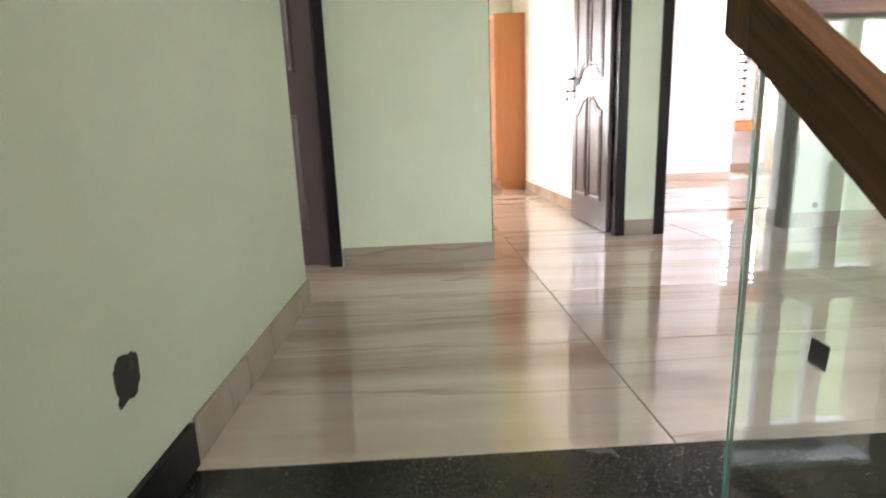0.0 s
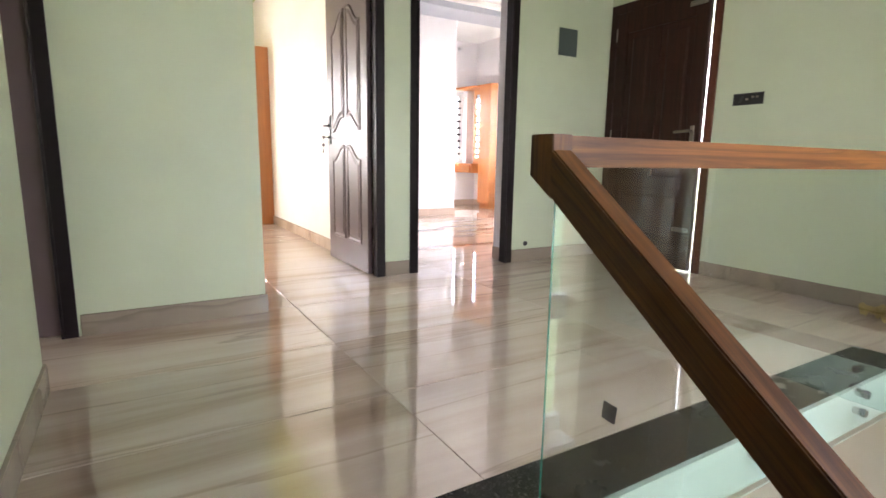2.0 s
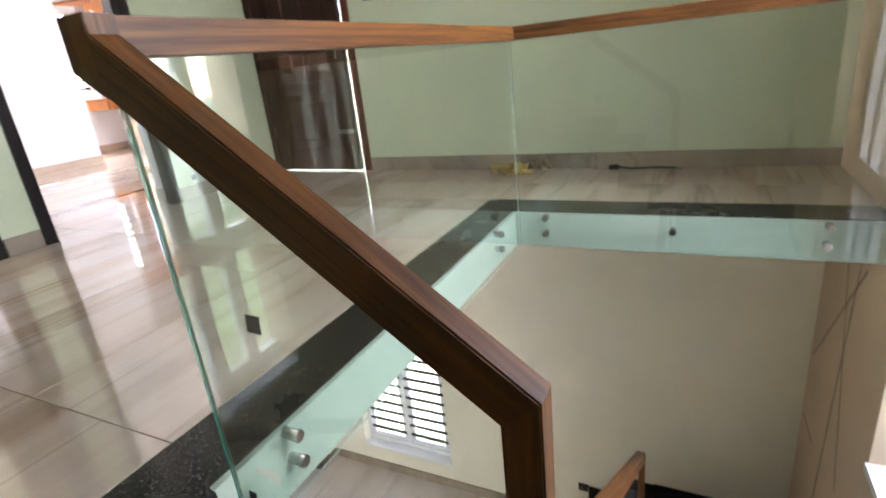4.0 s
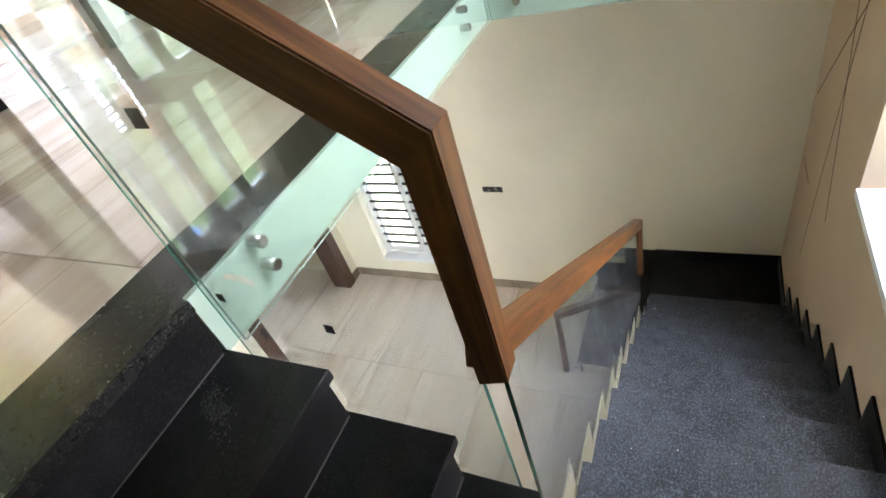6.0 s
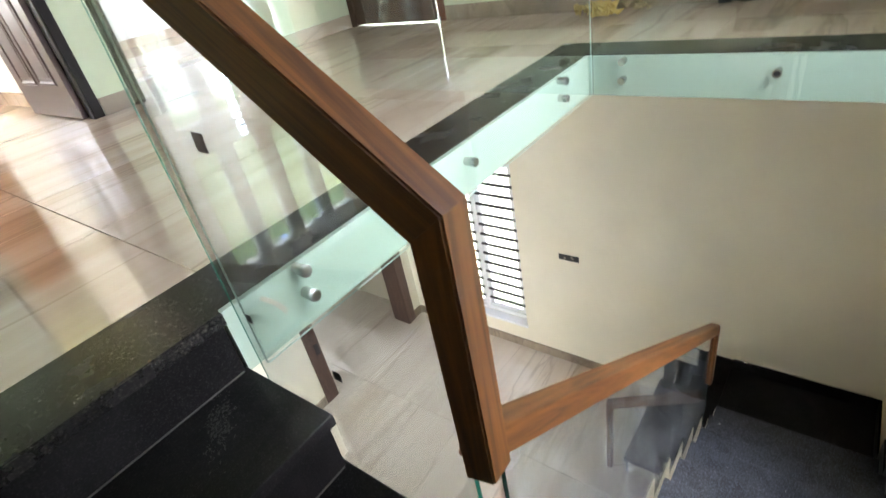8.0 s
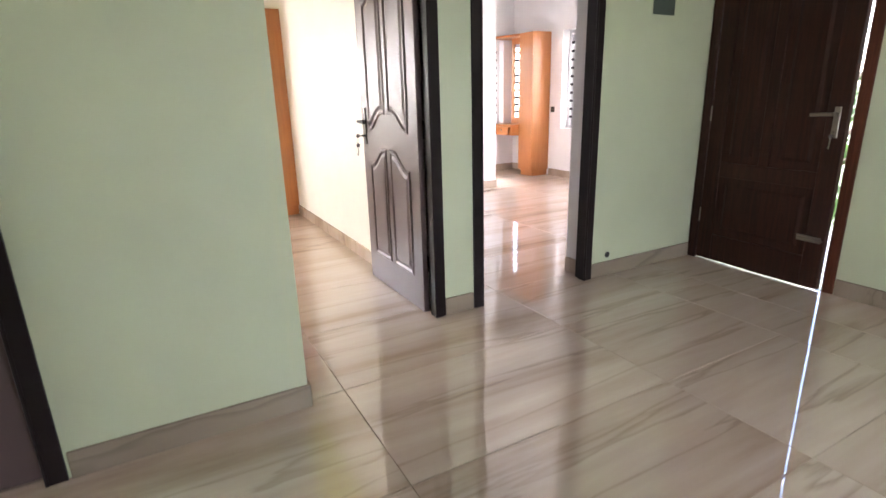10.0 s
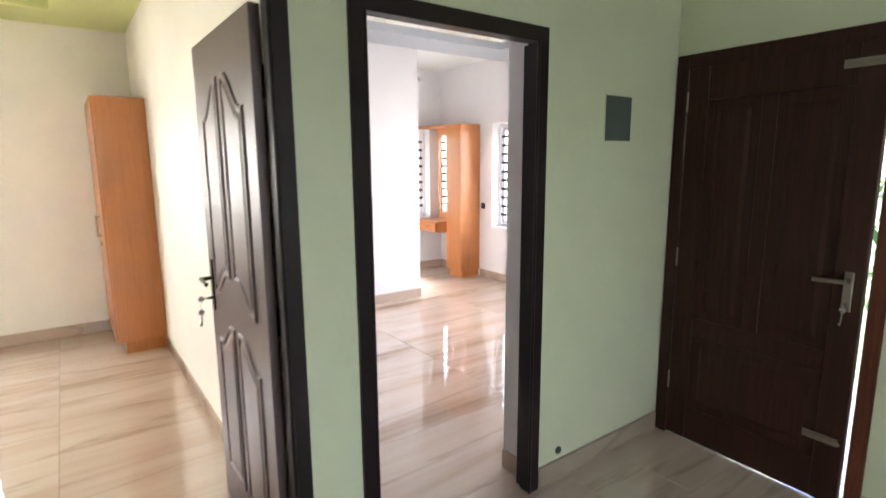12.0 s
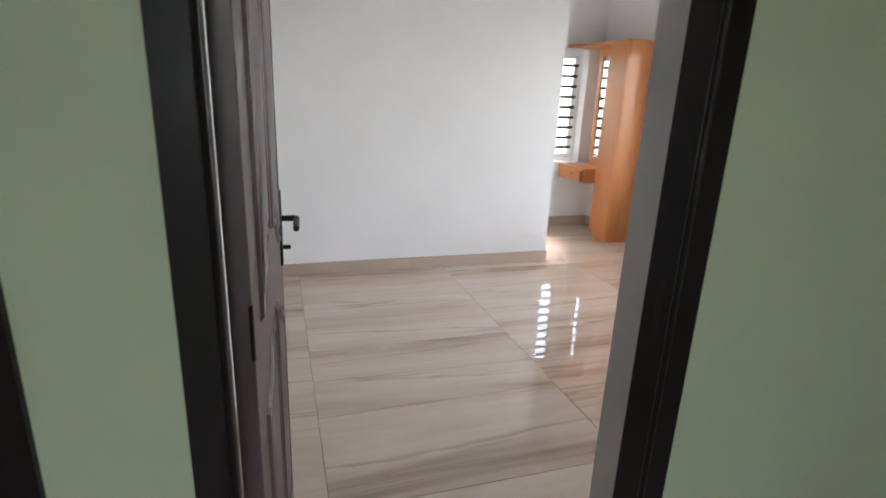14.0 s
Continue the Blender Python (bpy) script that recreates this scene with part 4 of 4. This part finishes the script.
for z in (1.04, 1.19):
    rod(hd, (5.285, 7.56, z), (5.255, 7.56, z), 0.005, 8)
rod(hd, (5.255, 7.56, 1.03), (5.255, 7.56, 1.20), 0.006, 8)
part("handle", hd, M_BRASS, cd, "satin metal bar handle")
part("top_shelf", prism(bmesh.new(), [(5.285, 7.625), (R2E - 0.003, 7.625), (R2E - 0.003, R2N - 0.003), (5.14, R2N - 0.003)], "z", 2.04, 2.07), M_LAMINATE, du)
mf = part("mirror_frame", wall("y", 5.445, R2E - 0.003, 7.625, 8.03, 0.762, 2.038, [(7.69, 7.965, 0.86, 1.95)]), M_LAMINATE, du)
part("mirror_glass", boxed(5.456, 7.69, 0.86, 5.464, 7.965, 1.95), M_MIRROR, mf, "clear mirror glass")
part("table_top", boxed(5.13, 7.625, 0.735, R2E - 0.003, R2N - 0.06, 0.76, bevel=0.002), M_LAMINATE, du)
part("table_side", boxed(5.15, R2N - 0.08, 0.60, R2E - 0.003, R2N - 0.062, 0.734), M_LAMINATE, du)
part("table_side", boxed(5.15, 7.626, 0.60, R2E - 0.003, 7.644, 0.734), M_LAMINATE, du)
dr = part("drawer", boxed(5.142, 7.70, 0.605, 5.50, R2N - 0.085, 0.725, bevel=0.002), M_LAMINATE, du)
part("knob", rod(bmesh.new(), (5.142, 7.87, 0.68), (5.118, 7.87, 0.68), 0.010), M_BRASS, dr, "small metal knob")

# ---------------------------------------------------------------- electrical boxes and small fittings
def wall_box(name, axis, plane, out, u0, u1, z0, z1, label, cells=1):
    """A bare metal back box laid on the wall: rim, wires and a black back painting the hollow's shade."""
    th = thing(name, label, "socket box", "bare electrical boxes")

    def bx(p0, p1, a, b, c, d):
        q0, q1 = sorted((plane + out * p0, plane + out * p1))
        return boxed(a, q0, c, b, q1, d) if axis == "x" else boxed(q0, a, c, q1, b, d)
    part("back", bx(0.0005, 0.0015, u0, u1, z0, z1), M_FLATBLACK, th)
    r = 0.006
    for a, b, c, d in ((u0, u1, z0, z0 + r), (u0, u1, z1 - r, z1), (u0, u0 + r, z0 + r, z1 - r), (u1 - r, u1, z0 + r, z1 - r)):
        part("rim", bx(0.0, 0.004, a, b, c, d), M_BOX, th)
    rnd = random.Random(name + str(u0))
    for i in range(2 * cells):
        u = u0 + (u1 - u0) * (0.2 + 0.6 * rnd.random())
        z = z0 + (z1 - z0) * (0.25 + 0.5 * rnd.random())
        part("wire_end", bx(0.0015, 0.007, u - 0.008, u + 0.008, z - 0.006, z + 0.006), M_BOX if i % 2 else M_BRASS, th)
    return th


wall_box("switch_box", "y", EX, -1, 2.09, 2.295, 1.222, 1.30, "bare grey switch box let into the green wall", 3)
wall_box("switch_box", "y", EX, -1, 1.335, 1.415, 1.218, 1.295, "small bare switch box let into the green wall")
wall_box("switch_box", "y", EX, -1, 1.46, 1.64, -1.955, -1.90, "bare switch box in the lower cream wall", 3)
wall_box("switch_box", "y", EX, -1, 0.745, 0.825, -2.777, -2.70, "small bare switch box in the lower cream wall")
wall_box("socket_box", "y", R2E, -1, 7.19, 7.27, 0.94, 1.02, "small dark socket box in the white bedroom wall")
wall_box("socket_box", "x", 6.855, -1, 2.735, 2.795, 2.39, 2.455, "small bare box high on the white wall")
nail = thing("wall_plug", "small plug in the green wall beside a switch box", "wall plug")
part("plug", rod(bmesh.new(), (EX + 0.002, 1.27, 1.275), (EX - 0.012, 1.27, 1.275), 0.008), M_BOX, nail)

hole = thing("broken_socket_hole", "ragged dark hole for a socket in the stair wall", "wall hole")
bm = bmesh.new()
rnd = random.Random(5)
pts = []
for i in range(28):
    a = 2 * math.pi * i / 28
    c, d = math.cos(a), math.sin(a)
    k = 1 + 0.09 * rnd.uniform(-1, 1) + 0.06 * math.sin(5 * a)
    pts.append((0.961 + 0.036 * k * math.copysign(abs(c) ** 0.55, c) - 0.006 * (d < -0.5), 0.290 + 0.041 * k * math.copysign(abs(d) ** 0.55, d)))
prism(bm, pts, "x", WX - 0.002, WX + 0.0012)
# thin black plate on the wall, its colour standing for the hole's shade
part("opening", bm, M_FLATBLACK, hole)
part("conduit", rod(bmesh.new(), (WX, 0.973, 0.308), (WX + 0.004, 0.973, 0.308), 0.010), M_BOX, hole)

vent = thing("panel_cover", "grey-green cover plate of a distribution panel on the hall wall", "cover plate")
part("plate", boxed(3.152, NY - 0.003, 1.673, 3.354, NY + 0.002, 1.886), M_SLATE, vent)
for a in ((3.146, 1.667, 3.152, 1.892), (3.354, 1.667, 3.360, 1.892), (3.152, 1.667, 3.354, 1.673), (3.152, 1.886, 3.354, 1.892)):
    part("rim", boxed(a[0], NY - 0.004, a[1], a[2], NY + 0.002, a[3]), M_HALL, vent)
pipe = thing("conduit_end", "open dark conduit end just above the hall skirting", "pipe end")
bm = bmesh.new()
rod(bm, (2.892, NY + 0.002, 0.146), (2.892, NY - 0.006, 0.146), 0.020, 20)
part("ring", bm, M_BOX, pipe)
# black disc in place of the conduit's shaded inside
part("mouth", rod(bmesh.new(), (2.892, NY, 0.146), (2.892, NY - 0.0075, 0.146), 0.014, 16), M_FLATBLACK, pipe)

bulb = thing("lamp_holder", "small white lamp holder on the wall by the dressing unit", "lamp holder")
part("base", rod(bmesh.new(), (5.235, R2N + 0.002, 2.73), (5.235, R2N - 0.012, 2.73), 0.040, 24), M_UPVC, bulb)
bm = bmesh.new()
bmesh.ops.create_uvsphere(bm, u_segments=16, v_segments=10, radius=0.034, matrix=pose(5.235, R2N - 0.050, 2.73))
rod(bm, (5.235, R2N - 0.010, 2.73), (5.235, R2N - 0.05, 2.73), 0.020, 16)
smooth(part("socket", bm, M_UPVC, bulb))

# strike plate on the bedroom door jamb
strike = thing("strike_plate", "worn metal strike plate on the dark door jamb", "strike plate")
part("plate", boxed(D2[1] - 0.0635, NY + 0.012, 0.99, D2[1] - 0.0615, NY + 0.034, 1.11), M_BLACKMETAL, strike)

# lower storey: framed opening
gfr = tagged(thing("door_5", "brown wooden frame of the lower opening", "door frame"), kind="structure")
for a, b in ((2.22, 2.36), (3.50, 3.62)):
    part("jamb", boxed(a, 3.43, GF, b, 3.66, -1.0, bevel=0.004), M_GFRAME, gfr)
part("head", boxed(2.36, 3.43, -1.10, 3.50, 3.66, -1.0, bevel=0.004), M_GFRAME, gfr)
part("lock", boxed(2.29, 3.415, -2.56, 2.335, 3.43, -2.44, bevel=0.004), M_FLATBLACK, gfr, "black door lock")

# pencil and chalk lines on the primed south wall
lines = thing("wall_lines", "brown marking lines drawn on the beige primed wall", "marking")
for (xa, za), (xb, zb), t in (((2.95, -0.30), (3.68, -1.16), 0.006), ((3.68, -1.60), (3.40, -1.60), 0.005), ((3.05, -0.2), (3.2, -2.0), 0.003), ((2.85, -1.45), (3.3, -0.3), 0.003)):
    part("line", beam(bmesh.new(), (xa, SY + 0.0012, za), (xb, SY + 0.0012, zb), 0.0016, t, (0, 0.0, 1), 0), M_LINE, lines)

# dry leaves and scraps on the hall floor by the wall
def scrap(name, label, cat, x, y, color, n, size, flat):
    th = thing(name, label, cat, at=(x, y, 0))
    m = paint(name + "_stuff", color, 0.3)
    rnd = random.Random(n)
    bm = bmesh.new()
    for i in range(n):
        px, py = rnd.gauss(0, size), rnd.gauss(0, size * 1.8)
        s = rnd.uniform(0.3, 0.7) * size
        h = rnd.uniform(0.1, 1) * flat
        ang = rnd.uniform(0, 360)
        vs = []
        for j in range(6):
            a = j * math.pi / 3
            vs.append(bm.verts.new(pose(px, py, h, 0, 0, ang) @ Vector((s * math.cos(a) * 1.6, s * math.sin(a) * 0.7, 0.012 * math.sin(2 * a + i)))))
        c = bm.verts.new((px, py, h + 0.006))
        for j in range(6):
            bm.faces.new((vs[j], vs[(j + 1) % 6], c))
        b = bm.verts.new((px, py, 0.001))
        for j in range(6):
            bm.faces.new((vs[(j + 1) % 6], vs[j], b))
    part("scraps", bm, m, th)
    return th


scrap("wood_shavings", "small heap of yellow wood shavings on the hall floor", "shavings", 3.585, 1.18, (0.60, 0.43, 0.12), 60, 0.036, 0.07)
scrap("dry_leaf", "curled dry brown leaf on the hall floor", "leaf", 3.695, 0.978, (0.40, 0.30, 0.18), 7, 0.036, 0.075)
rag = thing("cable_scrap", "short black cable scrap lying by the skirting", "cable", at=(3.70, 0.52, 0))
cu = bmesh.new()
p = [Vector((0, 0.06, 0.006)), Vector((0.01, 0.0, 0.012)), Vector((-0.01, -0.08, 0.006)), Vector((0.02, -0.2, 0.006)), Vector((0.0, -0.34, 0.006))]
for a, b in zip(p, p[1:]):
    rod(cu, a, b, 0.006 if a is not p[0] else 0.02, 8)
part("cable", cu, M_FLATBLACK, rag)

# ---------------------------------------------------------------- outside
def leaf_mat(name, a, b):
    m = material(name, a, 0.6)
    v = mapped(m)
    base(m, ramp(m, noise_of(m, v, 1.3, 4), (0.3, a), (0.7, b)))
    return m


M_GRASS = leaf_mat("grass", (0.045, 0.085, 0.02), (0.09, 0.14, 0.04))
M_LEAVES = leaf_mat("leaves", (0.03, 0.07, 0.015), (0.10, 0.17, 0.04))
M_BARK = material("bark", (0.10, 0.07, 0.045), 0.9)
setting("ground", boxed(-200, -200, GF - 0.6, 200, 200, GF - 0.35), [M_GRASS], "rough green garden ground round the house", "ground")


def tree(x, y, h, seed):
    th = thing("tree", "leafy green garden tree outside the house", "tree", "garden trees", (x, y, GF - 0.35))
    rnd = random.Random(seed)
    bm = bmesh.new()
    bmesh.ops.create_cone(bm, cap_ends=True, segments=8, radius1=0.16, radius2=0.05, depth=h * 0.8, matrix=pose(0, 0, h * 0.4))
    tips = []
    for i in range(7):
        a, z = rnd.uniform(0, 6.28), h * rnd.uniform(0.35, 0.7)
        e = Vector((math.cos(a) * h * 0.3, math.sin(a) * h * 0.3, z + h * 0.2))
        m = (e - Vector((0, 0, z))).to_track_quat("Z", "Y").to_matrix().to_4x4()
        m.translation = (e + Vector((0, 0, z))) / 2
        bmesh.ops.create_cone(bm, cap_ends=True, segments=6, radius1=0.06, radius2=0.015, depth=(e - Vector((0, 0, z))).length, matrix=m)
        tips.append(e)
    part("trunk", bm, M_BARK, th)
    verts, faces = [], []
    for i in range(1500):
        c = rnd.choice(tips) * rnd.uniform(0.75, 1.1) + Vector((rnd.gauss(0, 0.5), rnd.gauss(0, 0.5), rnd.gauss(0, 0.45)))
        r = Euler((rnd.uniform(0, 6), rnd.uniform(0, 6), rnd.uniform(0, 6))).to_matrix()
        k = len(verts)
        s = rnd.uniform(0.07, 0.16)
        verts += [c + r @ Vector(q) * s for q in ((-1, 0, 0), (0, -0.5, 0.1), (1, 0, 0), (0, 0.5, 0.1))]
        faces.append((k, k + 1, k + 2, k + 3))
    me = bpy.data.meshes.new("crown")
    me.from_pydata(verts, [], faces)
    me.materials.append(M_LEAVES)
    ob = new("crown", me)
    ob.parent = th
    return th


for i, (x, y, h) in enumerate(((-1.5, -9, 5.5), (2.0, -11, 6.5), (5.5, -10, 5.0), (10.5, 6.0, 6.0), (11.0, 1.5, 5.0), (5.0, 14.5, 6.5), (0.5, 14, 5.5))):
    tree(x, y, h, i)

# garden litter seen through the stair window
def litter(x, y, n):
    th = thing("garden_litter", "scattered pale, blue and yellow building scraps on the grass", "litter", at=(x, y, GF - 0.35), kind="stuff")
    rnd = random.Random(8)
    for name, color in (("plaster_scraps", (0.6, 0.58, 0.55)), ("plastic_scraps", (0.08, 0.2, 0.5)), ("yellow_scraps", (0.6, 0.5, 0.15)), ("rubble", (0.32, 0.30, 0.29))):
        bm = bmesh.new()
        for i in range(n):
            m = pose(rnd.gauss(0, 0.8), rnd.gauss(0, 0.6), rnd.uniform(0.02, 0.1), rnd.uniform(-25, 25), rnd.uniform(-25, 25), rnd.uniform(0, 360))
            bmesh.ops.create_cube(bm, size=1, matrix=m @ Matrix.Diagonal((rnd.uniform(0.06, 0.3), rnd.uniform(0.05, 0.2), rnd.uniform(0.02, 0.08), 1)))
        part(name, bm, paint(name, color, 0.3), th)


litter(3.1, -4.6, 22)

# balcony outside the dark door
setting("balcony_floor", boxed(EX + T, 1.6, -0.2, EX + 1.7, NY, -0.02), [M_SKIRT], "tiled balcony floor outside the dark door", "floor")

# ---------------------------------------------------------------- floor tiles
TILES = {}


def tiles(parent, mat, regions, x0, y0, sx, sy, z, name="tile"):
    """Tiles laid on one grid and cut to the regions; alike tiles share a mesh."""
    for rx0, ry0, rx1, ry1 in regions:
        for i in range(math.floor((rx0 - x0) / sx), math.ceil((rx1 - x0) / sx)):
            for j in range(math.floor((ry0 - y0) / sy), math.ceil((ry1 - y0) / sy)):
                a, b = max(rx0, x0 + i * sx), max(ry0, y0 + j * sy)
                c, d = min(rx1, x0 + (i + 1) * sx), min(ry1, y0 + (j + 1) * sy)
                w, l = c - a - 0.0024, d - b - 0.0024
                if w < 0.02 or l < 0.02:
                    continue
                key = (name, mat.name, round(w, 3), round(l, 3))
                if key not in TILES:
                    bm = boxed(-w / 2, -l / 2, -0.009, w / 2, l / 2, 0, bevel=0.0012)
                    me = bpy.data.meshes.new(name)
                    bm.to_mesh(me)
                    bm.free()
                    me.materials.append(mat)
                    TILES[key] = me
                ob = new(name, TILES[key])
                ob.parent = parent
                ob.location = ((a + c) / 2, (b + d) / 2, z)


tiles(FLOOR, M_TILE, [(WX, 1.1195, 2.944, 2.285), (-2.6, 2.285, 2.944, 3.59), (2.944, SY, EX + 0.02, 3.59), (-2.6, 3.59, R2E, R2N)], 0.848, 1.70, 1.236, 1.26, 0.0)
tiles(GFLOOR, M_TILE_LOW, [(-3, SY, EX, 8)], 0.2, 0.3, 1.21, 1.21, GF)
